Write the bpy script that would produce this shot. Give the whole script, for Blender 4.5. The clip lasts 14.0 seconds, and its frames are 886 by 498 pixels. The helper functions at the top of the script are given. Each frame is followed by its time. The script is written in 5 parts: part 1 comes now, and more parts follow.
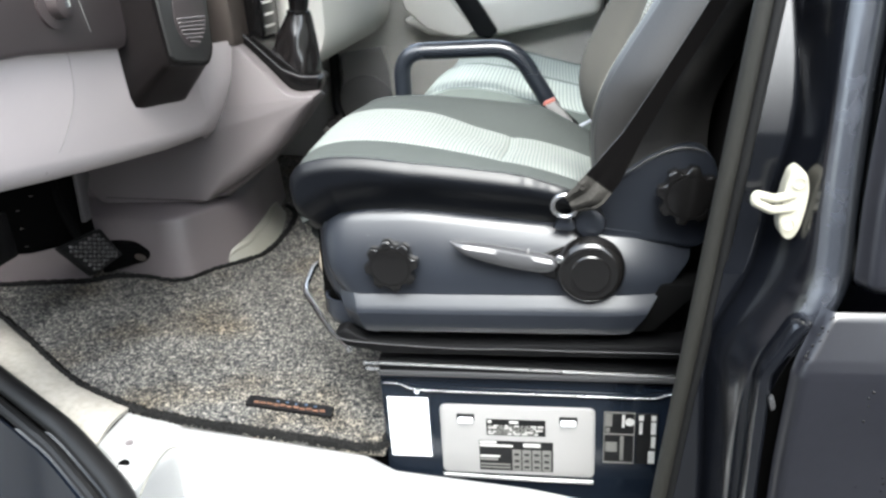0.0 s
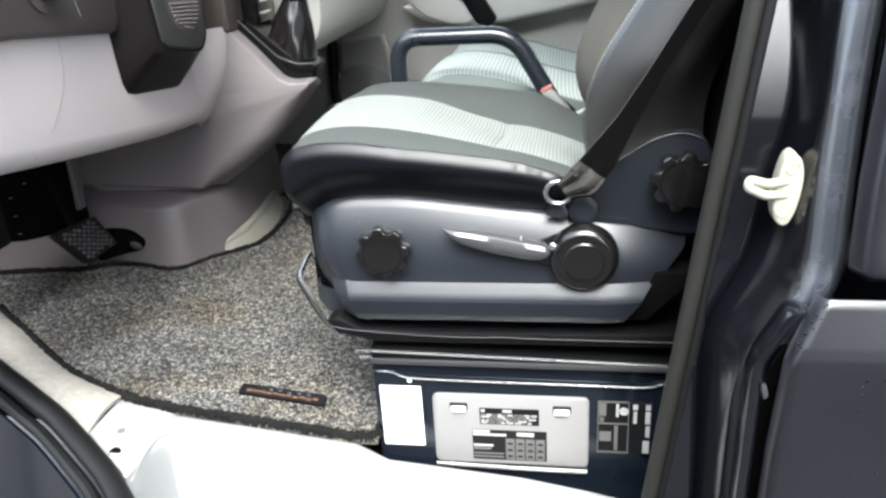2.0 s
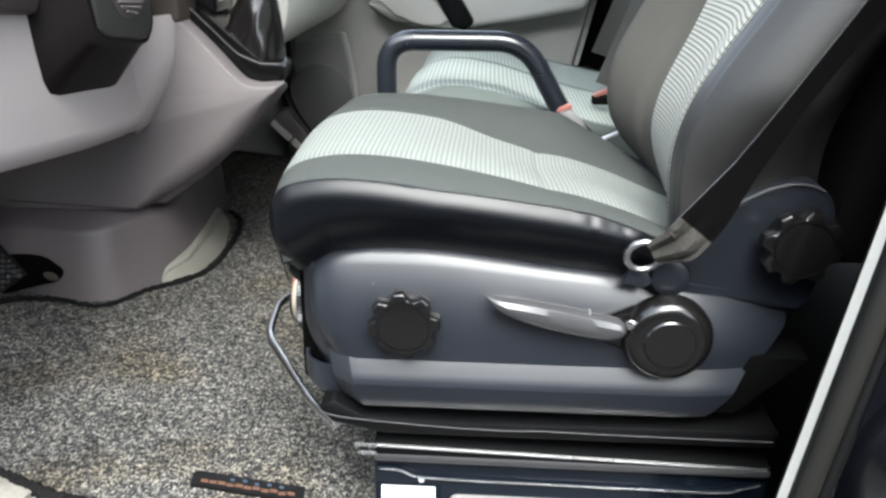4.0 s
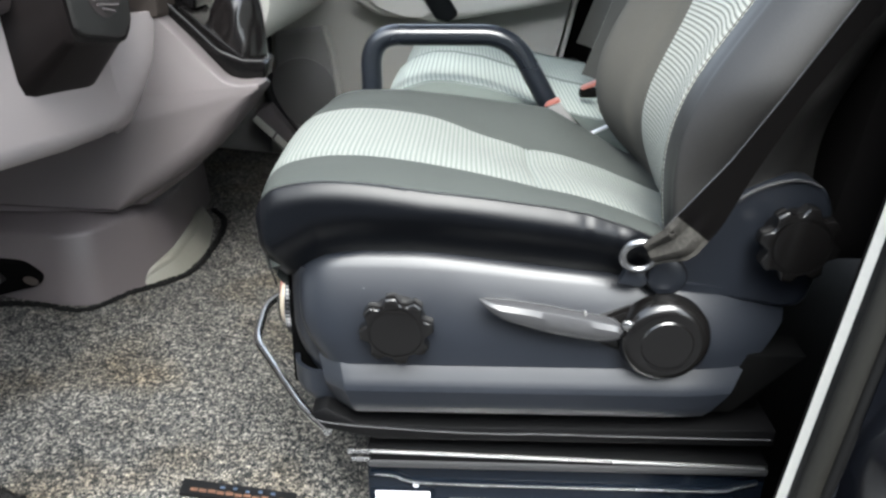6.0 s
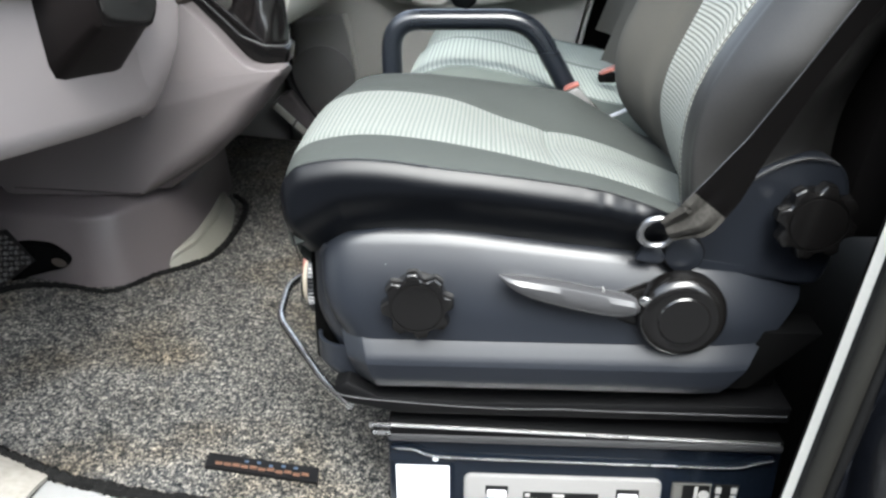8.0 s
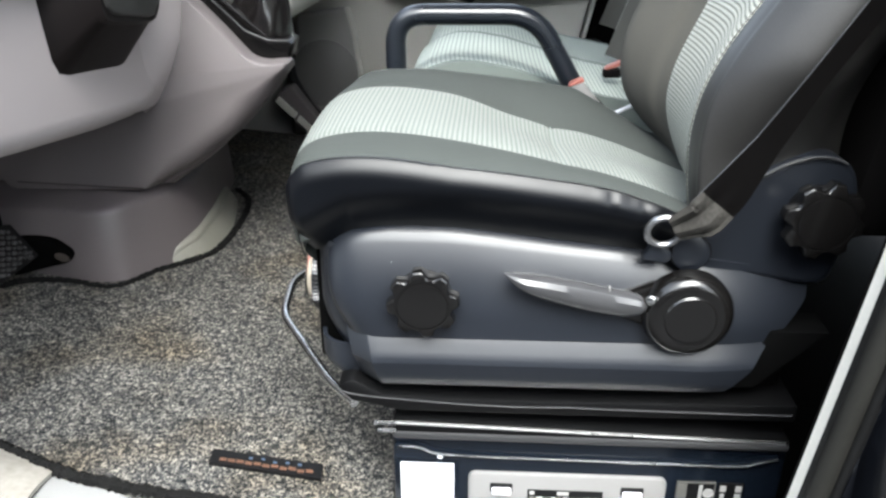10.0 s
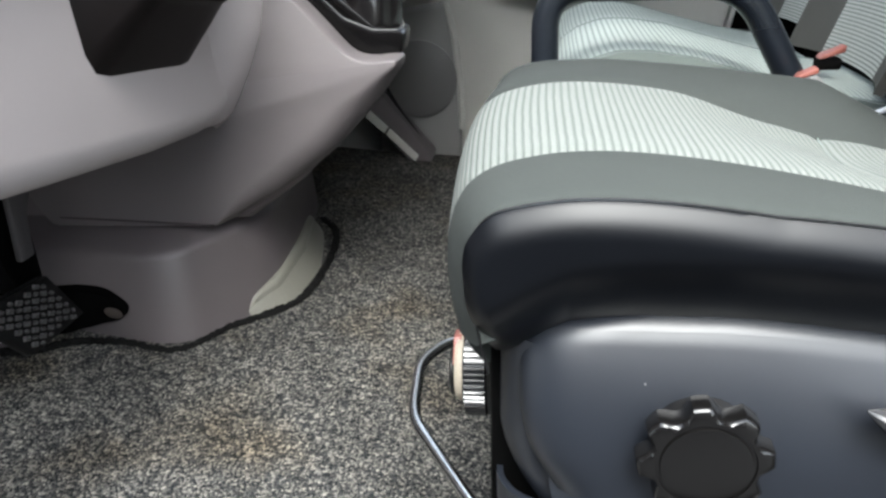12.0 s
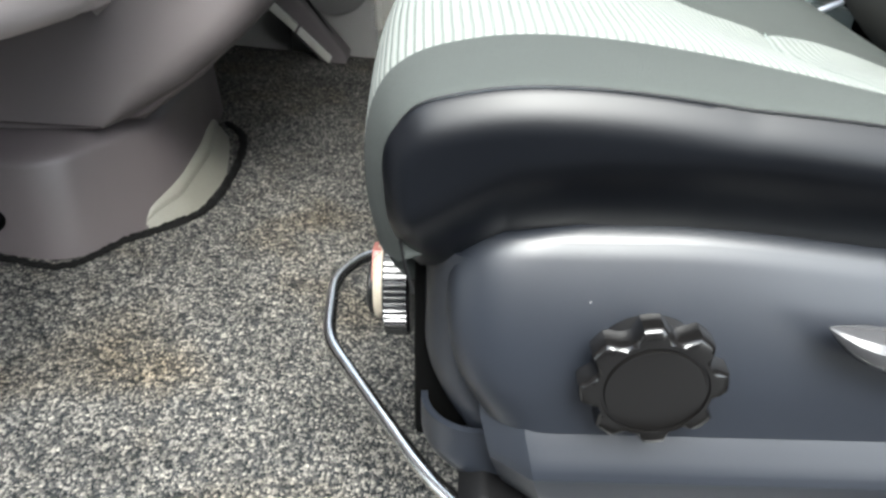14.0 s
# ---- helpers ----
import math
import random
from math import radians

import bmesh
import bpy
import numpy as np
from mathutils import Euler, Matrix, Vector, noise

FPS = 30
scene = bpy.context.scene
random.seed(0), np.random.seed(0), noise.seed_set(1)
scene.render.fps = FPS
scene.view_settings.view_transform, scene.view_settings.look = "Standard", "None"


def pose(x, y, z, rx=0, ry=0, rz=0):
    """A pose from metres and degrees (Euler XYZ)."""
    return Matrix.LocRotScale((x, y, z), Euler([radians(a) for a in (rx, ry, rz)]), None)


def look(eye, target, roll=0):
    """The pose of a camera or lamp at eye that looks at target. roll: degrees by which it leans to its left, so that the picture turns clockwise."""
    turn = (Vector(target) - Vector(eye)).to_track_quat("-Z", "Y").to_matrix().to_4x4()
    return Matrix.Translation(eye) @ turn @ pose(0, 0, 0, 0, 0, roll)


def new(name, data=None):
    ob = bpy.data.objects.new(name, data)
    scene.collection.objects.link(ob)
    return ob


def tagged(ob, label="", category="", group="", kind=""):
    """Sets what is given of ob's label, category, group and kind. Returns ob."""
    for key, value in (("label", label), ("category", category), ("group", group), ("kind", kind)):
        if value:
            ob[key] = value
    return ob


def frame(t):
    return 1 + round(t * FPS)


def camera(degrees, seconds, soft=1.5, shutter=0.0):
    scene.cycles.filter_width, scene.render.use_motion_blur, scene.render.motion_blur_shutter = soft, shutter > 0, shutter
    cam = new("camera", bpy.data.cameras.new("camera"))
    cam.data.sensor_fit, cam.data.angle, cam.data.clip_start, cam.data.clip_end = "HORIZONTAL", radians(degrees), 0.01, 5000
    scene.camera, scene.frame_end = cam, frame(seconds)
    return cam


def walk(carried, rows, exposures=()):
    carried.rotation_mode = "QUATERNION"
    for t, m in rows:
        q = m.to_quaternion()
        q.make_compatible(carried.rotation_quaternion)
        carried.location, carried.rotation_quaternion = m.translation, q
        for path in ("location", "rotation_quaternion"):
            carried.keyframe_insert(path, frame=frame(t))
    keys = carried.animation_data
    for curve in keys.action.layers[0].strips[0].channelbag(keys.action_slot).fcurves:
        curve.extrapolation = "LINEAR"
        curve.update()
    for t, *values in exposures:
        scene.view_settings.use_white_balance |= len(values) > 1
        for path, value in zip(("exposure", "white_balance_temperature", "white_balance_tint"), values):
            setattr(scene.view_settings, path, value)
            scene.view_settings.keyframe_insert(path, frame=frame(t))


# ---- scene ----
cam = camera(60.4, 14.0, 2.6, 0.4)
PATH = [
    (0, (0.228, -0.858, 0.623), (-0.078, 0.966, -0.138), -3.6),
    (0.5, (0.228, -0.851, 0.62), (-0.094, 0.962, -0.16), -3.5),
    (1, (0.234, -0.849, 0.619), (-0.062, 0.966, -0.168), -3.1),
    (1.5, (0.234, -0.853, 0.617), (-0.073, 0.964, -0.161), -3.1),
    (2, (0.24, -0.849, 0.614), (-0.075, 0.965, -0.168), -3.6),
    (2.5, (0.231, -0.838, 0.61), (-0.075, 0.963, -0.203), -3.1),
    (3, (0.193, -0.776, 0.599), (-0.045, 1.03, -0.227), -1.4),
    (3.5, (0.122, -0.681, 0.595), (-0.071, 1.145, -0.196), -1.4),
    (3.7, (0.099, -0.647, 0.591), (-0.018, 1.189, -0.194), 0.5),
    (5.8, (0.085, -0.619, 0.598), (0.01, 1.212, -0.202), -0.2),
    (6, (0.086, -0.619, 0.595), (0.022, 1.21, -0.212), -0.1),
    (6.5, (0.085, -0.618, 0.591), (0.016, 1.214, -0.209), -0.3),
    (7, (0.09, -0.633, 0.594), (0.002, 1.199, -0.205), -0.6),
    (7.5, (0.087, -0.637, 0.59), (-0.016, 1.186, -0.226), -0.1),
    (8, (0.084, -0.637, 0.588), (-0.025, 1.181, -0.238), -0.5),
    (10.5, (0.075, -0.629, 0.592), (-0.038, 1.176, -0.262), -0.3),
    (11, (0.043, -0.537, 0.568), (-0.225, 1.247, -0.296), -1.7),
    (11.5, (-0.007, -0.375, 0.521), (-0.356, 1.43, -0.267), -1.5),
    (12, (-0.056, -0.349, 0.513), (-0.329, 1.459, -0.297), -2.8),
    (12.5, (-0.064, -0.347, 0.516), (-0.317, 1.459, -0.305), -3.3),
    (13, (-0.059, -0.343, 0.511), (-0.246, 1.452, -0.353), -2.5),
    (13.5, (-0.061, -0.333, 0.498), (-0.134, 1.437, -0.431), -0.1),
    (14, (-0.064, -0.298, 0.484), (-0.116, 1.421, -0.536), 0.2),
]
walk(cam, [(t, look(eye, target, roll)) for t, eye, target, roll in PATH], [(0, 3.2, 6200, 5), (2.7, 3.15, 6200, 5), (3.5, 2.95, 6200, 5), (6, 2.9, 6200, 5), (10.5, 2.9, 6200, 5), (11, 3.15, 6200, 6), (11.5, 2.78, 6200, 5), (12.5, 2.88, 6150, 5), (13.5, 3.15, 6250, 4), (14, 3.25, 6250, 4)])

# ---- light ----
world = bpy.data.worlds.new("sky")
scene.world = world
world.use_nodes = True
wn = world.node_tree
sky = wn.nodes.new("ShaderNodeTexSky")
sky.sky_type, sky.sun_disc = "NISHITA", False
sky.sun_elevation, sky.sun_rotation = radians(56), radians(170)
sky.air_density, sky.dust_density = 1.0, 4.0
pale = wn.nodes.new("ShaderNodeHueSaturation")
pale.inputs["Saturation"].default_value = 0.42
wn.links.new(sky.outputs[0], pale.inputs["Color"])
wn.links.new(pale.outputs[0], wn.nodes["Background"].inputs[0])
wn.nodes["Background"].inputs[1].default_value = 0.15
sun = new("sun", bpy.data.lights.new("sun", "SUN"))
sun.data.energy, sun.data.angle, sun.data.color = 0.7, radians(34), (1.0, 0.97, 0.93)
sun.matrix_world = look((0.28, -1.6, 2.5), (0, 0, 0))

# ---- materials ----


def material(name, base, rough=0.5, metal=0.0, vary=0.12, grain=400.0, bump=0.15, dist=0.0006, stain=6.0, spec=0.5, coat=0.0):
    """Principled surface with fine grain, larger stains and a fine relief."""
    m = bpy.data.materials.new(name)
    m.use_nodes = True
    n, l = m.node_tree.nodes, m.node_tree.links
    b = n["Principled BSDF"]
    tc = n.new("ShaderNodeTexCoord")
    fine, big = n.new("ShaderNodeTexNoise"), n.new("ShaderNodeTexNoise")
    fine.inputs["Scale"].default_value, fine.inputs["Detail"].default_value = grain, 3
    big.inputs["Scale"].default_value, big.inputs["Detail"].default_value = stain, 5
    l.new(tc.outputs["Object"], fine.inputs["Vector"])
    l.new(tc.outputs["Object"], big.inputs["Vector"])
    add = n.new("ShaderNodeMath")
    add.operation = "ADD"
    l.new(fine.outputs["Fac"], add.inputs[0])
    l.new(big.outputs["Fac"], add.inputs[1])
    ramp = n.new("ShaderNodeMapRange")
    ramp.inputs["From Min"].default_value, ramp.inputs["From Max"].default_value = 0.6, 1.4
    ramp.inputs["To Min"].default_value, ramp.inputs["To Max"].default_value = 1 - vary, 1 + vary
    l.new(add.outputs[0], ramp.inputs["Value"])
    mul = n.new("ShaderNodeVectorMath")
    mul.operation = "SCALE"
    mul.inputs[0].default_value = base
    l.new(ramp.outputs[0], mul.inputs["Scale"])
    l.new(mul.outputs[0], b.inputs["Base Color"])
    rr = n.new("ShaderNodeMapRange")
    rr.inputs["To Min"].default_value, rr.inputs["To Max"].default_value = max(rough - 0.08, 0.02), min(rough + 0.08, 1)
    l.new(big.outputs["Fac"], rr.inputs["Value"])
    l.new(rr.outputs[0], b.inputs["Roughness"])
    b.inputs["Metallic"].default_value = metal
    b.inputs["Specular IOR Level"].default_value = spec
    b.inputs["Coat Weight"].default_value = coat
    b.inputs["Coat Roughness"].default_value = rough * 0.9
    bp = n.new("ShaderNodeBump")
    bp.inputs["Strength"].default_value, bp.inputs["Distance"].default_value = bump, dist
    l.new(fine.outputs["Fac"], bp.inputs["Height"])
    l.new(bp.outputs[0], b.inputs["Normal"])
    return m


def ribbed_cloth(name, light, dark, axis, pitch):
    """Woven seat cloth with fine ribs across the seat."""
    m = material(name, light, 0.9, vary=0.1, grain=900, bump=0.3, spec=0.2)
    n, l = m.node_tree.nodes, m.node_tree.links
    b = n["Principled BSDF"]
    tc = n.new("ShaderNodeTexCoord")
    uv = n.new("ShaderNodeSeparateXYZ")
    l.new(tc.outputs["UV"], uv.inputs[0])
    ph = n.new("ShaderNodeMath")
    ph.operation = "MULTIPLY"
    ph.inputs[1].default_value = 2 * math.pi / pitch
    l.new(uv.outputs[axis], ph.inputs[0])
    wob = n.new("ShaderNodeTexNoise")
    wob.inputs["Scale"].default_value = 60
    l.new(tc.outputs["Object"], wob.inputs["Vector"])
    ad = n.new("ShaderNodeMath")
    ad.operation = "ADD"
    l.new(ph.outputs[0], ad.inputs[0])
    l.new(wob.outputs["Fac"], ad.inputs[1])
    si = n.new("ShaderNodeMath")
    si.operation = "SINE"
    l.new(ad.outputs[0], si.inputs[0])
    mr = n.new("ShaderNodeMapRange")
    mr.inputs["From Min"].default_value, mr.inputs["From Max"].default_value = -1.0, 0.1
    l.new(si.outputs[0], mr.inputs["Value"])
    mix = n.new("ShaderNodeMix")
    mix.data_type = "RGBA"
    mix.inputs[6].default_value = (*dark, 1)
    old = b.inputs["Base Color"].links[0].from_socket
    l.new(old, mix.inputs[7])
    l.new(mr.outputs[0], mix.inputs[0])
    l.new(mix.outputs[2], b.inputs["Base Color"])
    bp = n.new("ShaderNodeBump")
    bp.inputs["Strength"].default_value, bp.inputs["Distance"].default_value = 0.6, 0.001
    l.new(mr.outputs[0], bp.inputs["Height"])
    l.new(b.inputs["Normal"].links[0].from_socket, bp.inputs["Normal"])
    l.new(bp.outputs[0], b.inputs["Normal"])
    return m


def carpet_material():
    """Flecked grey loop pile with brown soiling."""
    m = material("carpet", (1.0, 1.0, 1.0), 1.0, vary=0.48, grain=75, bump=0.4, dist=0.002, stain=7, spec=0.05)
    n, l = m.node_tree.nodes, m.node_tree.links
    b = n["Principled BSDF"]
    tc = n.new("ShaderNodeTexCoord")
    st = n.new("ShaderNodeMapping")
    st.inputs["Scale"].default_value = (1.0, 0.7, 1.0)
    l.new(tc.outputs["Object"], st.inputs["Vector"])
    vo = n.new("ShaderNodeTexVoronoi")
    vo.inputs["Scale"].default_value = 450
    l.new(st.outputs[0], vo.inputs["Vector"])
    sp = n.new("ShaderNodeSeparateColor")
    l.new(vo.outputs["Color"], sp.inputs[0])
    cr = n.new("ShaderNodeValToRGB")
    cr.color_ramp.elements[0].color, cr.color_ramp.elements[0].position = (0.017, 0.0185, 0.0205, 1), 0.06
    cr.color_ramp.elements[1].color, cr.color_ramp.elements[1].position = (0.182, 0.172, 0.156, 1), 1.0
    e = cr.color_ramp.elements.new(0.5)
    e.color = (0.048, 0.0475, 0.0465, 1)
    l.new(sp.outputs[0], cr.inputs[0])
    mix = n.new("ShaderNodeMix")
    mix.data_type, mix.blend_type = "RGBA", "MULTIPLY"
    mix.inputs[0].default_value = 1.0
    l.new(cr.outputs[0], mix.inputs[6])
    l.new(b.inputs["Base Color"].links[0].from_socket, mix.inputs[7])
    row = n.new("ShaderNodeMapping")
    row.inputs["Scale"].default_value = (0.55, 1.3, 1.0)
    l.new(tc.outputs["Object"], row.inputs["Vector"])
    clump = n.new("ShaderNodeTexNoise")
    clump.inputs["Scale"].default_value, clump.inputs["Detail"].default_value, clump.inputs["Roughness"].default_value = 150, 4, 0.75
    l.new(row.outputs[0], clump.inputs["Vector"])
    cm = n.new("ShaderNodeValToRGB")
    cm.color_ramp.elements[0].color, cm.color_ramp.elements[0].position = (0.34, 0.36, 0.40, 1), 0.34
    cm.color_ramp.elements[1].color, cm.color_ramp.elements[1].position = (1.70, 1.68, 1.60, 1), 0.68
    l.new(clump.outputs["Fac"], cm.inputs[0])
    loops = n.new("ShaderNodeMix")
    loops.data_type, loops.blend_type = "RGBA", "MULTIPLY"
    loops.inputs[0].default_value = 1.0
    l.new(mix.outputs[2], loops.inputs[6])
    l.new(cm.outputs[0], loops.inputs[7])
    soil = n.new("ShaderNodeTexNoise")
    soil.inputs["Scale"].default_value, soil.inputs["Detail"].default_value = 6.0, 7
    l.new(tc.outputs["Object"], soil.inputs["Vector"])
    sr = n.new("ShaderNodeMapRange")
    sr.inputs["From Min"].default_value, sr.inputs["From Max"].default_value = 0.5, 0.72
    l.new(soil.outputs["Fac"], sr.inputs["Value"])
    tint = n.new("ShaderNodeMix")
    tint.data_type, tint.blend_type = "RGBA", "MULTIPLY"
    tint.inputs[7].default_value = (0.80, 0.70, 0.56, 1)
    l.new(sr.outputs[0], tint.inputs[0])
    l.new(loops.outputs[2], tint.inputs[6])
    l.new(tint.outputs[2], b.inputs["Base Color"])
    bp = n.new("ShaderNodeBump")
    bp.inputs["Strength"].default_value, bp.inputs["Distance"].default_value = 0.6, 0.003
    l.new(vo.outputs["Distance"], bp.inputs["Height"])
    bp.invert = True
    l.new(bp.outputs[0], b.inputs["Normal"])
    return m


PANEL = material("seat_plastic", (0.0088, 0.0106, 0.0148), 0.38, vary=0.15, grain=1500, bump=0.18, dist=0.0002, spec=0.55)
KNOB = material("knob_plastic", (0.004, 0.0037, 0.0036), 0.22, grain=1200, bump=0.15, dist=0.0002, spec=0.55)
LEVER = material("lever_plastic", (0.045, 0.045, 0.047), 0.24, grain=1200, bump=0.12, dist=0.0002)
WHEEL = material("wheel_plastic", (0.03, 0.03, 0.031), 0.3, grain=900, bump=0.1)
RIBWHEEL = material("ribbed_wheel", (0.012, 0.012, 0.013), 0.2, grain=900, bump=0.05, spec=0.9, coat=0.5)
VINYL = material("bolster_vinyl", (0.0013, 0.0017, 0.0027), 0.36, vary=0.25, grain=900, bump=0.06, dist=0.0003, stain=9, spec=0.26)
LEATHER = material("back_leather", (0.015, 0.0145, 0.014), 0.5, vary=0.35, grain=700, bump=0.12, dist=0.0004, stain=14, spec=0.5)
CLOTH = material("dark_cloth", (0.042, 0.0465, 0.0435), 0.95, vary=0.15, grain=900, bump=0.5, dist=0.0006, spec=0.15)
# Seat cloth repeated paler for backrest and bench, their light put into colour.
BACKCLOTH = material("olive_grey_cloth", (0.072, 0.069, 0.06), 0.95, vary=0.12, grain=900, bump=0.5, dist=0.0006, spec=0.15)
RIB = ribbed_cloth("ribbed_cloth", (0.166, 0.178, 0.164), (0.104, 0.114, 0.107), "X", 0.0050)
BACKRIB = ribbed_cloth("lit_back_ribbed_cloth", (0.36, 0.365, 0.325), (0.14, 0.143, 0.128), "X", 0.0050)
BENCHRIB = ribbed_cloth("lit_bench_ribbed_cloth", (0.40, 0.44, 0.40), (0.24, 0.27, 0.25), "X", 0.0062)
BENCHCLOTH = material("lit_bench_cloth", (0.17, 0.195, 0.18), 0.95, vary=0.12, grain=900, bump=0.5, spec=0.15)
BLACK = material("black_steel", (0.0018, 0.0018, 0.002), 0.5, grain=300, bump=0.05, spec=0.15)
RUBBER = material("rubber", (0.003, 0.003, 0.0031), 0.5, grain=500, bump=0.2, spec=0.3)
BOXPAINT = material("seat_box_paint", (0.004, 0.006, 0.01), 0.18, grain=60, bump=0.04, coat=0.3)
STEEL = material("steel", (0.78, 0.78, 0.77), 0.24, metal=1.0, grain=200, bump=0.04)
RAIL = material("rail_steel", (0.3, 0.3, 0.305), 0.28, metal=0.9, grain=200, bump=0.08)
COVER = material("grey_cover", (0.17, 0.167, 0.163), 0.45, vary=0.05, grain=900, bump=0.1)
WHITE = material("white_label", (0.7, 0.71, 0.73), 0.4, vary=0.03)
INK = material("black_print", (0.003, 0.003, 0.0033), 0.5, spec=0.25)
PALE = material("pale_print", (0.3, 0.297, 0.285), 0.5)
MIDPRINT = material("grey_print", (0.085, 0.084, 0.078), 0.5)
# One grey plastic: knee tone raised, console and tunnel lowered, for their light.
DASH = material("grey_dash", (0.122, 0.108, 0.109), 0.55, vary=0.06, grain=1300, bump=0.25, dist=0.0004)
KNEELIT = material("lit_knee_grey", (0.345, 0.311, 0.308), 0.55, vary=0.05, grain=1300, bump=0.25, dist=0.0004)
SHROUD = material("column_plastic", (0.0055, 0.0042, 0.0042), 0.5, vary=0.1, grain=1300, bump=0.3, dist=0.0004, spec=0.14)
DASHDARK = material("dark_dash", (0.044, 0.035, 0.0355), 0.5, vary=0.1, grain=1300, bump=0.3, dist=0.0004)
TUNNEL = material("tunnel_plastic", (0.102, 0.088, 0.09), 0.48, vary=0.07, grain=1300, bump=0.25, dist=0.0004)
CREAM = material("cream_sill", (0.23, 0.215, 0.19), 0.5, vary=0.28, grain=120, bump=0.1, stain=22)
LIPMAT = material("cream_foot", (0.165, 0.16, 0.135), 0.5, vary=0.1, grain=300, bump=0.1)
SILLWHITE = material("pale_step", (0.24, 0.24, 0.237), 0.45, vary=0.04, grain=300, bump=0.1)
PAINT = material("dark_body_paint", (0.0026, 0.003, 0.0043), 0.19, vary=0.3, grain=60, bump=0.03, spec=0.5, coat=0.3)
# Body paint dulled on the wing, standing in for the unbuilt door's shade.
WINGSHADE = material("shaded_wing_paint", (0.0022, 0.0034, 0.0062), 0.16, vary=0.3, grain=60, bump=0.03, spec=0.22)
WETPAINT = material("grey_body_panel", (0.0064, 0.0066, 0.0088), 0.30, vary=0.25, grain=150, bump=0.06, spec=0.45)
SEAL = material("seal_rubber", (0.009, 0.0088, 0.0074), 0.6, vary=0.15, grain=300, bump=0.2, spec=0.3)
TRIM = material("pale_trim", (0.66, 0.64, 0.58), 0.5, vary=0.06)
STRIKER = material("cream_striker", (0.36, 0.345, 0.28), 0.4, metal=0.2)
DOORCARD = material("door_card", (0.56, 0.55, 0.51), 0.6, vary=0.06, grain=1000, bump=0.2)
DOORLOW = material("door_card_low", (0.3, 0.295, 0.285), 0.6, vary=0.06, grain=1000, bump=0.2)
RED = material("red_button", (0.28, 0.10, 0.078), 0.4)
BEIGE = material("beige_cap", (0.42, 0.37, 0.29), 0.5)
CARPET = carpet_material()
BINDING = material("mat_binding", (0.007, 0.0068, 0.0066), 1.0, vary=0.4, grain=500, bump=1.0, dist=0.002, spec=0.1)
ASPHALT = material("asphalt", (0.045, 0.045, 0.045), 0.95, vary=0.3, grain=120, bump=0.4, dist=0.003, stain=1.0)
HEAD = material("headliner", (0.5, 0.49, 0.47), 0.95, vary=0.05)
BULK = material("bulkhead_trim", (0.0036, 0.0032, 0.0031), 0.85, vary=0.1, spec=0.05)
BELT = material("belt_web", (0.0014, 0.0012, 0.0012), 0.85, vary=0.2, grain=1500, bump=0.4, spec=0.04)
BELTPALE = material("worn_belt", (0.026, 0.0245, 0.022), 0.9, vary=0.6, grain=300, bump=0.5, stain=40, spec=0.15)
LOOPMAT = material("loop_padding", (0.01, 0.0125, 0.017), 0.27, vary=0.15, grain=900, bump=0.1, dist=0.0003, spec=0.7)
COLFACE = material("column_face", (0.019, 0.0185, 0.018), 0.5, vary=0.1, grain=1300, bump=0.3, dist=0.0004)
GLOSS = material("gloss_black", (0.004, 0.0036, 0.0036), 0.2, bump=0.03, spec=0.22)
BOOT = material("lever_boot", (0.006, 0.005, 0.005), 0.22, vary=0.2, grain=500, bump=0.3, coat=0.3)
TAUPE = material("taupe_dash", (0.045, 0.036, 0.031), 0.45, vary=0.1, grain=1300, bump=0.25, dist=0.0004)
# Pillar paint made paler: the light on the ridge is in the colour.
RIDGESHEEN = material("damp_lit_paint", (0.024, 0.0265, 0.033), 0.25, vary=0.5, grain=60, bump=0.1, stain=16, spec=1.0)
TREAD = material("pedal_rubber", (0.045, 0.0425, 0.043), 0.65, vary=0.3)
BRACKET = material("pedal_steel", (0.1, 0.095, 0.098), 0.45, metal=0.4, vary=0.2)
# Near-black that puts the shade of gaps and hollows into the colour.
SHADE = material("cavity_shade", (0.0012, 0.0012, 0.0012), 0.9, spec=0.05)
BLOCKER = material("blocker_wall", (0.05, 0.05, 0.052), 0.95, vary=0.3, grain=20, bump=0.3, dist=0.01, stain=1.0)

# ---- builders ----


def thing(name, at, label, category, group="", kind=""):
    e = new(name)
    e.location = at
    return tagged(e, label, category, group, kind)


def part(name, bm, mat, parent=None, label="", smooth=35):
    """Link a bmesh as one mesh object, under a thing or a part."""
    me = bpy.data.meshes.new(name)
    bmesh.ops.recalc_face_normals(bm, faces=bm.faces)
    for f in bm.faces:
        f.smooth = True
    for e in bm.edges:
        if len(e.link_faces) == 2 and e.calc_face_angle(0) > radians(smooth):
            e.smooth = False
    bm.to_mesh(me)
    bm.free()
    me.materials.append(mat)
    ob = new(name, me)
    if parent is not None:
        ob.parent = parent
        ob.matrix_parent_inverse = Matrix.Translation(parent.location).inverted()
    if label:
        ob["label"] = label
    return ob


def bevelled(bm, width, seg=2, angle=30):
    if width > 0:
        es = [e for e in bm.edges if len(e.link_faces) == 2 and e.calc_face_angle(0) > radians(angle)]
        bmesh.ops.bevel(bm, geom=es, offset=width, segments=seg, profile=0.5, affect="EDGES", clamp_overlap=True)
    return bm


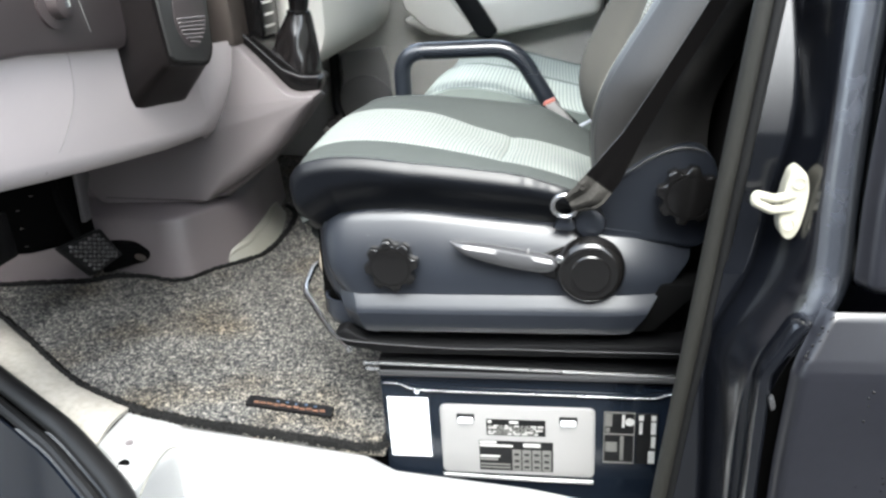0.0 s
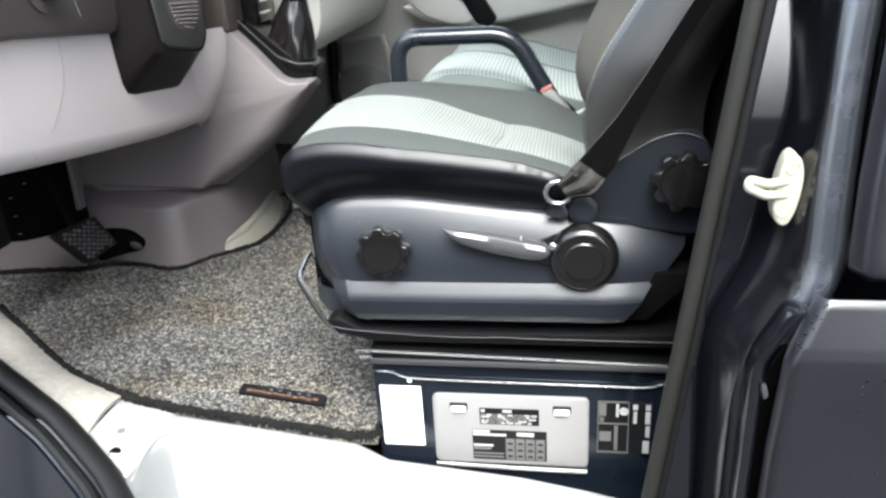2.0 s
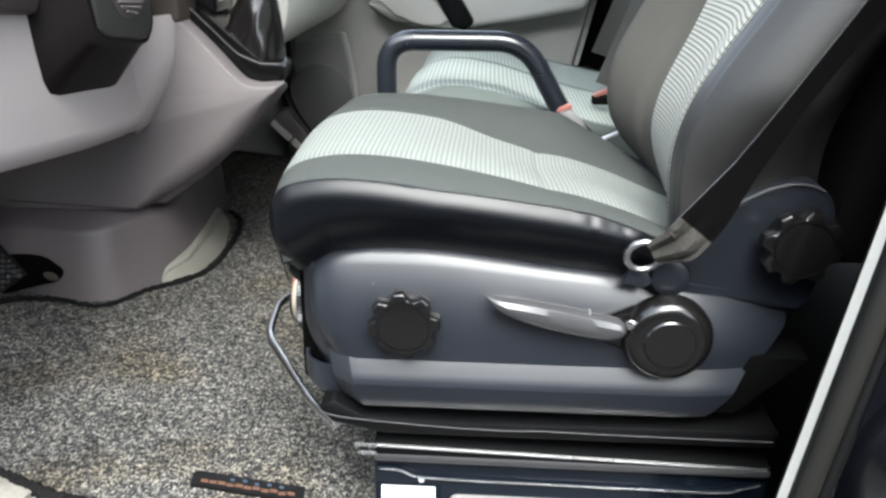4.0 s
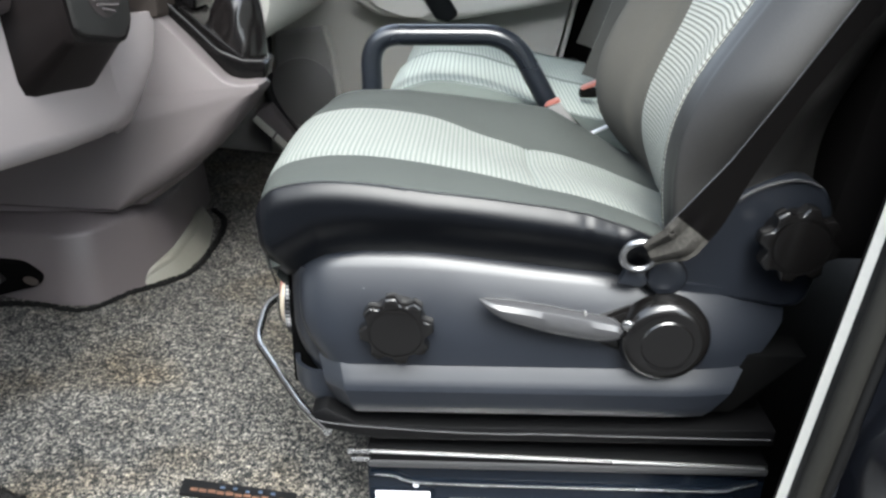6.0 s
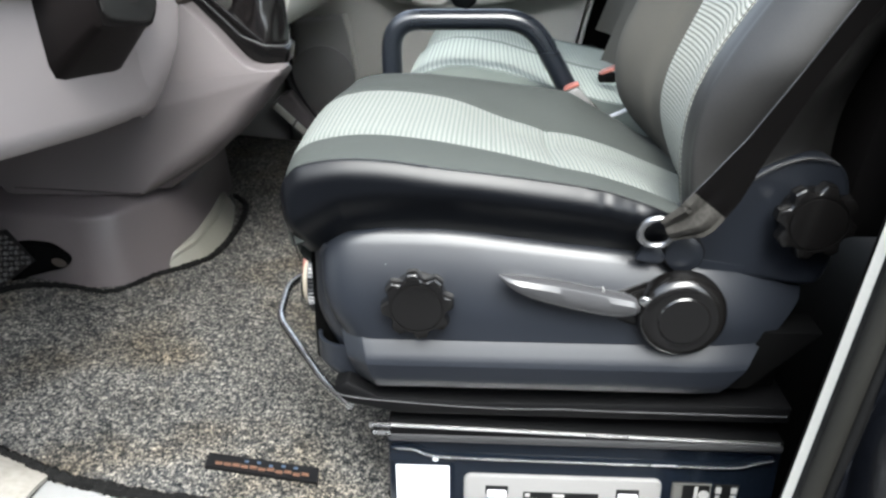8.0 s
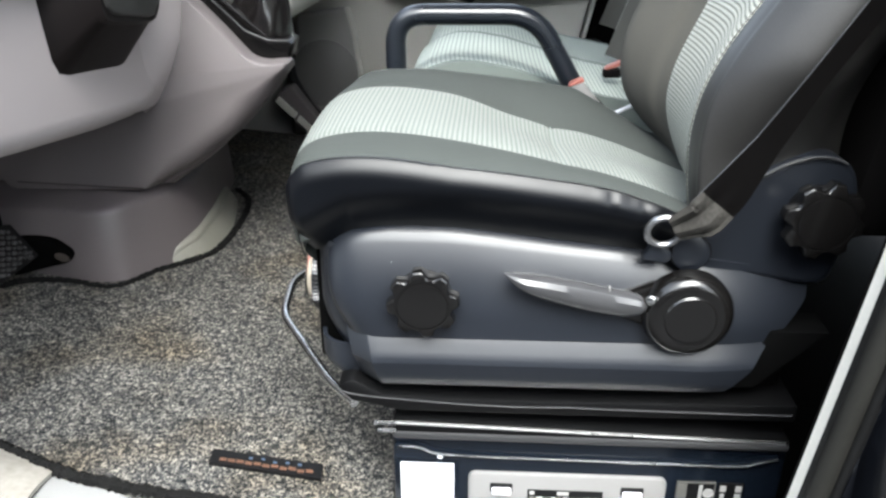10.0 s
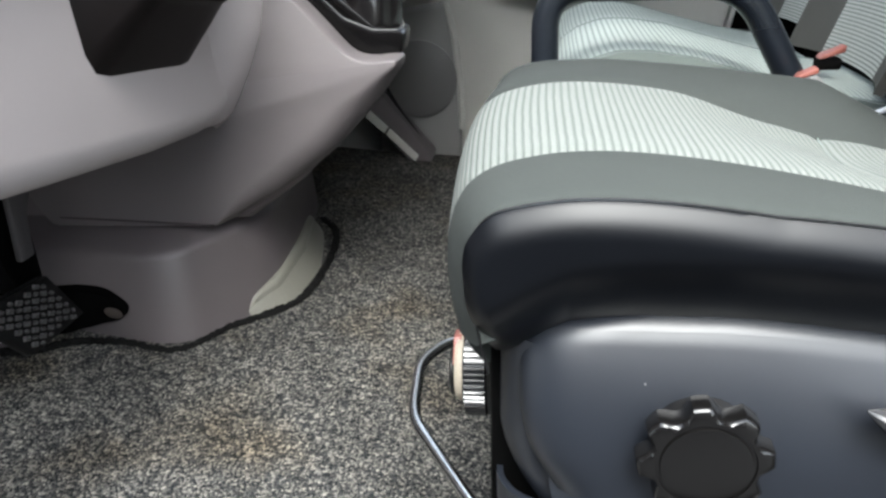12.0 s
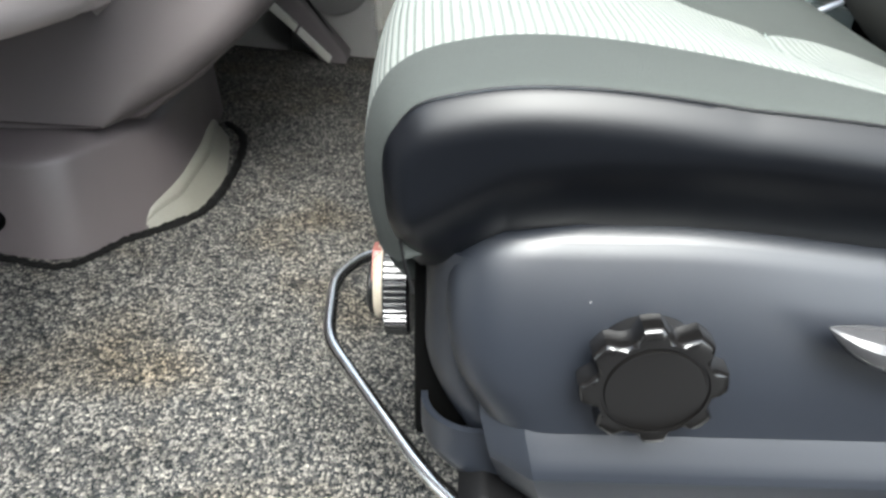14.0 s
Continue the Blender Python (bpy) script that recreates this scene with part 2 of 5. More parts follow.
def block(x0, x1, y0, y1, z0, z1, bevel=0.0, seg=2):
    bm = bmesh.new()
    bmesh.ops.create_cube(bm, size=1, matrix=Matrix.LocRotScale(((x0 + x1) / 2, (y0 + y1) / 2, (z0 + z1) / 2), None, (x1 - x0, y1 - y0, z1 - z0)))
    return bevelled(bm, bevel, seg)


def prism(outline, axis, a, b, bevel=0.0, seg=2, angle=40):
    """Extrude an outline along an axis from a to b. y: (x, z) outline; x: (y, z); z: (x, y)."""
    bm = bmesh.new()

    def at(p, q):
        return {"y": (p[0], q, p[1]), "x": (q, p[0], p[1]), "z": (p[0], p[1], q)}[axis]
    va, vb = [bm.verts.new(at(p, a)) for p in outline], [bm.verts.new(at(p, b)) for p in outline]
    bm.faces.new(va)
    bm.faces.new(vb[::-1])
    for i in range(len(outline)):
        j = (i + 1) % len(outline)
        bm.faces.new((va[i], vb[i], vb[j], va[j]))
    bmesh.ops.recalc_face_normals(bm, faces=bm.faces)
    return bevelled(bm, bevel, seg, angle)


def pillow(outline, y_front, y_back, soft, depth, rings=7):
    """A cover with an (x, z) outline whose rim rolls back: soft(i, p) is the roll's width at point i, depth its depth."""
    n = len(outline)
    area = sum(outline[i][0] * outline[(i + 1) % n][1] - outline[(i + 1) % n][0] * outline[i][1] for i in range(n))
    sgn = 1 if area > 0 else -1
    ins = []
    for i in range(n):
        a, b = Vector(outline[i - 1]), Vector(outline[(i + 1) % n])
        d = (b - a).normalized()
        ins.append(Vector((-d.y, d.x)) * sgn)
    bm = bmesh.new()
    loops = [[bm.verts.new((p[0], y_back, p[1])) for p in outline]]
    for k in range(rings + 1):
        a = math.pi / 2 * k / rings
        ring = []
        for i, p in enumerate(outline):
            w = soft(i, p)
            q = Vector(p) + ins[i] * w * (1 - math.cos(a))
            ring.append(bm.verts.new((q.x, y_front + depth * (1 - math.sin(a)) * min(1.0, w / 0.008), q.y)))
        loops.append(ring)
    for a, b in zip(loops, loops[1:]):
        for i in range(n):
            bm.faces.new((a[i], a[(i + 1) % n], b[(i + 1) % n], b[i]))
    bm.faces.new(loops[0])
    bm.faces.new(loops[-1][::-1])
    return bm


def loft(rings, bevel=0.0, seg=3, angle=30):
    """Closed rings of points joined one above the other."""
    bm = bmesh.new()
    vs = [[bm.verts.new(p) for p in r] for r in rings]
    n = len(vs[0])
    for a, b in zip(vs, vs[1:]):
        for i in range(n):
            bm.faces.new((a[i], a[(i + 1) % n], b[(i + 1) % n], b[i]))
    bm.faces.new(vs[0])
    bm.faces.new(vs[-1][::-1])
    bmesh.ops.recalc_face_normals(bm, faces=bm.faces)
    return bevelled(bm, bevel, seg, angle)


def rounded(x0, x1, z0, z1, r, n=5):
    pts = []
    for cx, cz, s in ((x1 - r, z1 - r, 0), (x0 + r, z1 - r, 90), (x0 + r, z0 + r, 180), (x1 - r, z0 + r, 270)):
        pts += [(cx + r * math.cos(radians(s + 90 * i / n)), cz + r * math.sin(radians(s + 90 * i / n))) for i in range(n + 1)]
    return pts


def smoothline(points, per=8):
    """Catmull-Rom line through points."""
    p = [Vector(q) for q in points]
    p = [2 * p[0] - p[1]] + p + [2 * p[-1] - p[-2]]
    out = []
    for i in range(1, len(p) - 2):
        for k in range(per):
            t = k / per
            a, b, c, d = p[i - 1], p[i], p[i + 1], p[i + 2]
            out.append(0.5 * (2 * b + (c - a) * t + (2 * a - 5 * b + 4 * c - d) * t * t + (3 * b - a - 3 * c + d) * t ** 3))
    return out + [p[-2]]


def tube(points, radius, sides=10, flat=1.0, up=(0, 0, 1), fuzz=0.0):
    """A round or flattened bar along a line, with closed ends; fuzz makes it shaggy."""
    shag = random.Random(7)
    bm, rings = bmesh.new(), []
    pts = [Vector(p) for p in points]
    for i, p in enumerate(pts):
        d = (pts[min(i + 1, len(pts) - 1)] - pts[max(i - 1, 0)]).normalized()
        s = d.cross(Vector(up)).normalized()
        u = s.cross(d)
        rings.append([bm.verts.new(p + (radius + fuzz * shag.uniform(-1, 1)) * (math.cos(2 * math.pi * k / sides) * s + flat * math.sin(2 * math.pi * k / sides) * u)) for k in range(sides)])
    for a, b in zip(rings, rings[1:]):
        for k in range(sides):
            bm.faces.new((a[k], a[(k + 1) % sides], b[(k + 1) % sides], b[k]))
    bm.faces.new(rings[0])
    bm.faces.new(rings[-1][::-1])
    return bm


def bent(points, radius, n=6):
    """Points of a line with its corners rounded."""
    p = [Vector(q) for q in points]
    out = [p[0]]
    for a, b, c in zip(p, p[1:], p[2:]):
        r = min(radius, (a - b).length * 0.45, (c - b).length * 0.45)
        s, e = b + (a - b).normalized() * r, b + (c - b).normalized() * r
        out += [(1 - t) ** 2 * s + 2 * t * (1 - t) * b + t * t * e for t in (i / n for i in range(n + 1))]
    return out + [p[-1]]


def turned(profile, centre, axis, sides=48, lobes=None):
    """Turn a profile of (radius, along) round an axis; lobes(angle, radius) may shape the rim."""
    bm, rings = bmesh.new(), []
    ax = Vector(axis).normalized()
    s = ax.orthogonal().normalized() if abs(ax.z) > 0.9 else ax.cross(Vector((0, 0, 1))).normalized()
    u = ax.cross(s)
    for r, h in profile:
        ring = []
        for k in range(sides):
            a = 2 * math.pi * k / sides
            q = lobes(a, r) if lobes else r
            ring.append(bm.verts.new(Vector(centre) + ax * h + q * (math.cos(a) * s + math.sin(a) * u)))
        rings.append(ring)
    for a, b in zip(rings, rings[1:]):
        for k in range(sides):
            bm.faces.new((a[k], a[(k + 1) % sides], b[(k + 1) % sides], b[k]))
    bm.faces.new(rings[0])
    bm.faces.new(rings[-1][::-1])
    return bm


def sheet(fn, us, vs, thick=0.0, uv=None):
    """A grid surface fn(u, v); thick gives it depth against its normal. uv(u, v): cloth coordinates in metres."""
    bm = bmesh.new()
    g = [[bm.verts.new(fn(u, v)) for v in vs] for u in us]
    faces = []
    layer = bm.loops.layers.uv.new("UVMap") if uv else None
    for i in range(len(us) - 1):
        for j in range(len(vs) - 1):
            f = bm.faces.new((g[i][j], g[i + 1][j], g[i + 1][j + 1], g[i][j + 1]))
            if uv:
                for lp, (a, b) in zip(f.loops, ((i, j), (i + 1, j), (i + 1, j + 1), (i, j + 1))):
                    lp[layer].uv = uv(us[a], vs[b])
            faces.append(f)
    if thick:
        bm.normal_update()
        low = {v: bm.verts.new(v.co - v.normal * thick) for v in list(bm.verts)}
        rim = [e for e in bm.edges if len(e.link_faces) == 1]
        for f in faces:
            lf = bm.faces.new([low[v] for v in reversed(f.verts)])
            if uv:
                for lp, src in zip(lf.loops, reversed(list(f.loops))):
                    lp[layer].uv = src[layer].uv
        for e in rim:
            a, b = e.verts
            lp = e.link_loops[0]
            a, b = lp.vert, lp.link_loop_next.vert
            bm.faces.new((b, a, low[a], low[b]))
    return bm


def steps(a, b, n):
    return [a + (b - a) * i / n for i in range(n + 1)]


def lerp(table, x):
    """Value of a table of (x, y) at x, eased between entries."""
    return float(np.interp(x, [p[0] for p in table], [p[1] for p in table]))


# ---- structure ----


def floor_z(x, y=0.0):
    return -0.08 * (max(min(x, -0.06), -0.95) + 0.42) if x < -0.06 else -0.0288


ground = part("ground", sheet(lambda u, v: (u, v, -0.72), steps(-400, 400, 8), steps(-400, 400, 8)), ASPHALT)
tagged(ground, "grey asphalt yard outside the van", "ground", kind="structure")

# Added wall out of view: blocks low sky light and darkens reflections.
yard = part("wall_blocker", block(-7, 2.6, -4.9, -4.5, -0.72, 3.1, 0.02), BLOCKER)
tagged(yard, "unseen dark wall added to block low sky light", "wall", kind="structure")
cab_floor = part("floor", sheet(lambda u, v: (u, v, floor_z(u) - 0.05 - 0.04 * (u > -0.05)), steps(-1.1, 1.6, 54), steps(0.03, 1.52, 8), 0.02), BULK)
tagged(cab_floor, "dark cab floor beneath the carpet mat", "floor", kind="structure")

toe = part("trim", sheet(lambda u, v: (-0.93 - 0.22 * u, v, floor_z(-0.93) + 0.004 + 0.42 * u * u + 0.1 * u), steps(0, 1, 8), steps(0.2, 1.45, 6), 0.015), TUNNEL)
tagged(toe, "grey toe board rising ahead of the pedals", "trim", kind="structure")
FRONTLINE = [(-1.1, 0.29), (-0.95, 0.335), (-0.858, 0.361), (-0.756, 0.391), (-0.705, 0.407), (-0.664, 0.44), (-0.60, 0.452)]


def ledge_fn(u, v):
    """Grey ledge between the front end of the mat and the tunnel."""
    y = lerp(FRONTLINE, u)
    return (u, y + 0.004 + (0.478 - y) * v, floor_z(u) + 0.006 + 0.045 * v * v)


ledge = part("trim", sheet(ledge_fn, steps(-1.1, -0.71, 20), steps(0, 1, 6), 0.008), TUNNEL)
tagged(ledge, "grey plastic ledge beside the tunnel ahead of the mat", "trim", kind="structure")

# Roof, bulkhead and far body side close the cab; windscreen and side windows stay open
roof = part("ceiling", sheet(lambda u, v: (u, v, 1.42 + 0.05 * math.sin(math.pi * (v + 0.1) / 1.7)), steps(-0.35, 1.0, 6), steps(-0.10, 1.62, 8), 0.04), HEAD)
tagged(roof, "pale grey headliner over the cab", "ceiling", kind="structure")
wall = part("wall_rear", block(0.92, 0.98, -0.12, 1.6, -0.05, 1.45, 0.01), BULK)
tagged(wall, "dark bulkhead behind the seats", "wall", kind="structure")
front = part("wall_front", block(-1.22, -1.16, -0.1, 1.6, -0.1, 0.62, 0.01), DASHDARK)
tagged(front, "dark front wall ahead of the dashboard", "wall", kind="structure")

# Sill and step of the driver's doorway
EDGE = [(-0.95, 0.36), (-0.754, 0.222), (-0.671, 0.166), (-0.581, 0.101), (-0.509, 0.056), (-0.443, 0.030), (-0.384, 0.011), (-0.30, -0.002), (-0.222, -0.007), (-0.13, -0.013), (-0.04, -0.019), (0.058, -0.021), (0.187, -0.0295), (0.27, -0.039), (0.34, -0.048), (0.5, -0.07)]
DOORLINE = [(-1.0, 0.33), (-0.694, 0.104), (-0.62, 0.055), (-0.552, 0.015), (-0.487, -0.022), (-0.44, -0.047), (-0.376, -0.09), (-0.329, -0.124), (-0.284, -0.165), (-0.25, -0.2)]


def sill_fn(u, v):
    """Sill from the mat's edge out to the step."""
    yi = lerp(EDGE, u) + 0.006
    z = lerp([(-0.9, 0.03), (-0.36, -0.011), (-0.04, -0.037), (-0.018, -0.05), (0.0, -0.060), (0.058, -0.065), (0.187, -0.072), (0.27, -0.080), (0.34, -0.089), (0.5, -0.108)], u)
    prof = [(0, 0.0, -0.02), (0.08, 0.006, -0.004), (0.15, 0.014, 0.0), (0.4, 0.032, 0.0), (0.5, 0.038, -0.003), (0.56, 0.041, -0.009), (0.62, 0.043, -0.02), (0.85, 0.05, -0.12), (1.0, 0.055, -0.2)]
    out = float(np.interp(v, [d[0] for d in prof], [d[1] for d in prof]))
    dz = float(np.interp(v, [d[0] for d in prof], [d[2] for d in prof]))
    near = min(max((-0.299 - u) / 0.022, 0), 1) ** 2
    out *= 1.3 + 2.6 * near
    if u < -0.3:
        out = min(out, max(yi - lerp(DOORLINE, u) - 0.002, 0.03))
    return (u, yi - out, z + dz * (1 - 0.8 * near))


sill = part("sill", sheet(sill_fn, steps(-0.41, -0.33, 10)[:-1] + steps(-0.33, -0.28, 26) + steps(-0.27, 0.5, 54), steps(0, 1, 40), 0.004), SILLWHITE)
tagged(sill, "pale grey plastic door sill above the step", "sill", kind="structure")

rimline = [(-0.3005, -0.150, -0.012), (-0.3075, -0.114, -0.0105), (-0.3105, -0.080, -0.0100), (-0.3065, -0.056, -0.0108)] + [tuple(Vector(sill_fn(u, 0.47)) + Vector((0, -0.001, 0.0004))) for u in steps(-0.292, -0.02, 18)]
part("joint_line", tube(smoothline(rimline, 6), 0.0012, 6), LIPMAT, sill, "beige edge line of the step well")
part("plug", turned([(0.0055, 0), (0.0055, 0.0012), (0.004, 0.0016)], (-0.3675, -0.0545, -0.0066), (0, -0.1, 1), 20), TUNNEL, sill, "small oval plug")
# Dark disc laid on the sill as a recess's shade.
part("recess", turned([(0.008, 0), (0.008, 0.001), (0.006, 0.0014)], (-0.352, -0.098, -0.0085), (0.1, -0.3, 1), 20), SHADE, sill, "small dark disc for the shade of a recess")
step_ = part("step", block(-0.34, 0.5, -0.4, -0.09, -0.30, -0.265, 0.01), BULK)
tagged(step_, "black entry step in the open doorway", "step", kind="structure")


def foot_fn(u, v):
    a, b = lerp(EDGE, u) + 0.006, lerp(DOORLINE, u)
    z0, z1 = floor_z(u) - 0.006, lerp([(-1, 0.05), (-0.5, 0.012), (-0.25, -0.035)], u)
    return (u, a + (b - a) * v, z0 + (z1 - z0) * v + 0.008 * math.sin(math.pi * v))


foot = part("trim", sheet(foot_fn, steps(-0.95, -0.407, 30), steps(0, 1, 8), 0.006), CREAM)
tagged(foot, "cream painted foot of the door opening", "trim", kind="structure")

# Body side in front of the doorway: rubber seal and dark wing
wing = thing("wall_front_wing", (-0.5, -0.1, -0.1), "dark painted wing edge with rubber door seal", "wing", kind="structure")
sealine = smoothline([(x, y, lerp([(-1, 0.06), (-0.5, 0.02), (-0.25, -0.035)], x)) for x, y in DOORLINE], 8)
inner = [p + Vector((-0.012, -0.014, 0.004)) for p in sealine]
part("seal", tube(inner, 0.015, 12), RUBBER, wing, "black rubber door seal")
part("seal", tube([p + Vector((-0.026, -0.034, -0.008)) for p in sealine], 0.009, 10), RUBBER, wing)


def wing_fn(u, v):
    p = sealine[min(int(u), len(sealine) - 1)]
    return (p.x - 0.03 - 0.13 * v, p.y - 0.045 - 0.12 * v, p.z - 0.012 - 0.03 * math.sin(v * 15) * (1 - v) - 0.9 * v)


part("wing_skin", sheet(wing_fn, list(range(len(sealine))), steps(0, 1, 60), 0.004), WINGSHADE, wing)

# ---- pillar behind the doorway ----
pillar = thing("wall_pillar", (0.4, -0.12, -0.1), "dark painted door pillar with rubber seal", "pillar", kind="structure")


def px(z):
    return 0.329 + 0.116 * z


ZS = steps(-0.16, 1.3, 24)


def strip(profile):
    def fn(u, v):
        i = min(int(v), len(profile) - 2)
        t = v - i
        a, b = profile[i], profile[i + 1]
        return (px(u) + a[0] + (b[0] - a[0]) * t, a[1] + (b[1] - a[1]) * t, u)
    return sheet(fn, ZS, steps(0, len(profile) - 1, 4 * (len(profile) - 1)), 0.003)


part("inner_trim", strip([(0.5, 0.02), (0.12, 0.0), (0.05, -0.055), (0.024, -0.073)]), BULK, pillar)
part("trim_lip", strip([(0.0208, -0.0785), (0.0285, -0.0845)]), TRIM, pillar, "pale grey trim lip")
part("seal_web", strip([(0.028, -0.085), (0.03, -0.1), (0.016, -0.125)]), RUBBER, pillar)
part("seal_bead", tube([(px(z) + 0.008, -0.137, z) for z in ZS], 0.0085, 14, up=(0, 1, 0)), SEAL, pillar, "olive grey rubber seal bead")
part("seal_bead", tube([(px(z) + 0.0205, -0.139, z) for z in ZS], 0.0055, 12, up=(0, 1, 0)), RUBBER, pillar, "black rubber seal lip")


FLANGE = [(-0.3, 0.39), (0.034, 0.384), (0.199, 0.376), (0.237, 0.378), (0.266, 0.395), (0.293, 0.411), (0.322, 0.418), (0.394, 0.432), (0.425, 0.445), (0.455, 0.449), (0.507, 0.451), (0.56, 0.445), (1.3, 0.42)]
RIDGE = [(-0.3, 0.400), (0.079, 0.402), (0.187, 0.404), (0.232, 0.414), (0.25, 0.424), (0.268, 0.438), (0.29, 0.452), (0.31, 0.457), (0.369, 0.457), (0.43, 0.461), (0.463, 0.463), (0.511, 0.467), (0.545, 0.472), (1.3, 0.52)]


def ease(t):
    t = min(max(t, 0), 1)
    return t * t * (3 - 2 * t)


def jamb(u, v):
    """Door pillar outside the seal: a raised flange, a hollow for the striker and a rounded ridge."""
    z = u
    x0 = px(z) + 0.022
    x = x0 + (0.545 - x0) * v
    f, r = (sum(lerp(t_, z + d * 0.006) for d in range(-6, 7)) / 13 for t_ in (FLANGE, RIDGE))
    y = -0.143
    y += 0.016 * ease((x - f + 0.006) / 0.012)
    y -= 0.062 * ease((x - f) / max(r - f, 0.012))
    bulge = 0.014 * math.exp(-((x - r - 0.010) / 0.015) ** 2)
    lean = 0.21 * max(z - 0.30, 0) + 0.16 * max(z - 0.43, 0) * (1 - ease((x - f + 0.004) / 0.008))
    return (x, y - bulge - 0.002 * ease((x - r) / 0.02) + 0.03 * ease((x - r - 0.026) / 0.02) + lean, z)


part("jamb", sheet(jamb, steps(-0.3, 0.0, 10)[:-1] + steps(0.0, 0.6, 180) + steps(0.6, 1.3, 20)[1:], steps(0, 1, 120), 0.003), PAINT, pillar)


def ridge_fn(u, v):
    """Rounded damp ridge along the rear edge of the pillar, its paint lightened for its sheen."""
    r = sum(lerp(RIDGE, u + d * 0.006) for d in range(-6, 7)) / 13
    x0 = px(u) + 0.022
    x = r - 0.002 + 0.031 * v
    p = jamb(u, (x - x0) / (0.545 - x0))
    return (p[0], p[1] - 0.0012 - 0.003 * math.sin(math.pi * v), p[2])


part("ridge", sheet(ridge_fn, steps(0.245, 0.6, 70) + steps(0.6, 1.3, 12)[1:], steps(0, 1, 12), 0.002), RIDGESHEEN, pillar, "damp rounded ridge of the pillar, lightened for its sheen")
outer = thing("side_panel", (0.6, -0.25, -0.2), "dark grey wet body side panel behind the doorway", "body panel", kind="structure")


def skin_fn(u, v):
    """Lower body panel: a chamfered front corner and a band under its top edge that leans back."""
    z = lerp([(0, -0.5), (0.55, 0.13), (0.8, 0.244), (0.9, 0.268), (1.0, 0.301)], v)
    left = lerp([(-0.5, 0.416), (0.144, 0.425), (0.246, 0.431), (0.259, 0.435), (0.301, 0.456)], z)
    x = left + (1.4 - left) * u
    back = lerp([(-0.5, 0.0), (0.244, 0.0), (0.252, 0.001), (0.262, 0.004), (0.296, 0.017), (0.301, 0.021)], z)
    corner = 0.014 * math.exp(-((x - left) / 0.004) ** 2)
    return (x, -0.25 + back + corner, z)


part("panel_skin", sheet(skin_fn, [0, 0.0015, 0.003, 0.005, 0.008, 0.012, 0.02, 0.04, 0.08, 0.15, 0.3, 0.6, 1], steps(0, 0.8, 8) + steps(0.8, 1, 24)[1:], 0.004), WETPAINT, outer, "", 60)
part("panel_edge", prism([(0.400, -0.5), (0.407, 0.225), (0.412, 0.244), (0.432, 0.283), (0.438, 0.288), (0.448, 0.289), (0.428, 0.25), (0.420, 0.235), (0.412, -0.5)], "y", -0.228, -0.20, 0.004), PAINT, outer, "black edge of the body panel")
part("panel_gap", prism([(0.408, -0.5), (0.416, 0.235), (0.44, 0.28), (1.4, 0.28), (1.4, 0.34), (1.45, 0.34), (1.45, -0.5)], "y", -0.205, -0.19, 0.002), SHADE, outer)


def upper_fn(u, v):
    """Upper body panel, leaning in above its lower edge, with a rounded front edge."""
    z = 0.322 + 0.978 * v
    left = lerp([(0.322, 0.482), (0.33, 0.475), (0.388, 0.477), (0.432, 0.481), (0.468, 0.485), (0.55, 0.494), (1.3, 0.56)], z)
    x = left + (1.4 - left) * u
    round_ = 0.018 * math.exp(-((x - left) / 0.006) ** 2) + 0.010 * math.exp(-((z - 0.322) / 0.005) ** 2)
    return (x, -0.245 + 0.21 * max(z - 0.33, 0) + round_, z)


part("upper_panel", sheet(upper_fn, [0, 0.003, 0.006, 0.01, 0.015, 0.02, 0.03, 0.06, 0.15, 0.4, 1], [0, 0.004, 0.008, 0.012, 0.02] + steps(0.04, 1, 24), 0.004), WETPAINT, outer, "damp grey upper body panel", 60)
part("hinge_cap", prism([(0.4165, 0.212), (0.4205, 0.216), (0.4235, 0.204), (0.4195, 0.2)], "y", -0.234, -0.226, 0.0015), WHEEL, outer)
drops = random.Random(4)
bmd = bmesh.new()
for _ in range(42):
    if drops.random() < 0.4:
        k = drops.random()
        c = (0.434 + 0.022 * k + abs(drops.gauss(0, 0.004)), -0.2445 + 0.012 * k, 0.258 + 0.04 * k)
    else:
        zz = drops.choice((drops.uniform(0.1, 0.24), drops.uniform(0.34, 0.5)))
        c = (drops.choice((0.492, 0.50, 0.515)) + drops.gauss(0, 0.004), -0.2504 if zz < 0.24 else -0.2454 + 0.21 * (zz - 0.33), zz)
    r = drops.uniform(0.0006, 0.0015)
    bmesh.ops.create_icosphere(bmd, subdivisions=2, radius=r, matrix=Matrix.LocRotScale(c, None, (1, 0.5, 1.15)))
part("water_drops", bmd, GLOSS, outer, "clear water beads")
striker = thing("door_striker", (0.43, -0.16, 0.36), "cream metal door striker bolted to the dark pillar", "door striker")
part("plate", prism([(p.x, p.z) for p in smoothline([(0.4375, 0, 0.4145), (0.4455, 0, 0.406), (0.4485, 0, 0.388), (0.4455, 0, 0.362), (0.440, 0, 0.348), (0.4335, 0, 0.3455), (0.4275, 0, 0.352), (0.4250, 0, 0.366), (0.4265, 0, 0.388), (0.431, 0, 0.408), (0.4375, 0, 0.4145)], 4)[:-1]], "y", -0.170, -0.150, 0.004, 3), STRIKER, striker, "cream painted striker plate")
part("hook", tube(bent([(0.437, -0.166, 0.3875), (0.418, -0.172, 0.3860), (0.4015, -0.175, 0.3915), (0.4005, -0.176, 0.3845), (0.416, -0.173, 0.3760), (0.437, -0.166, 0.3745)], 0.004, 6), 0.0044, 12, up=(0, 1, 0.01)), STRIKER, striker, "cream striker loop with an open slot")
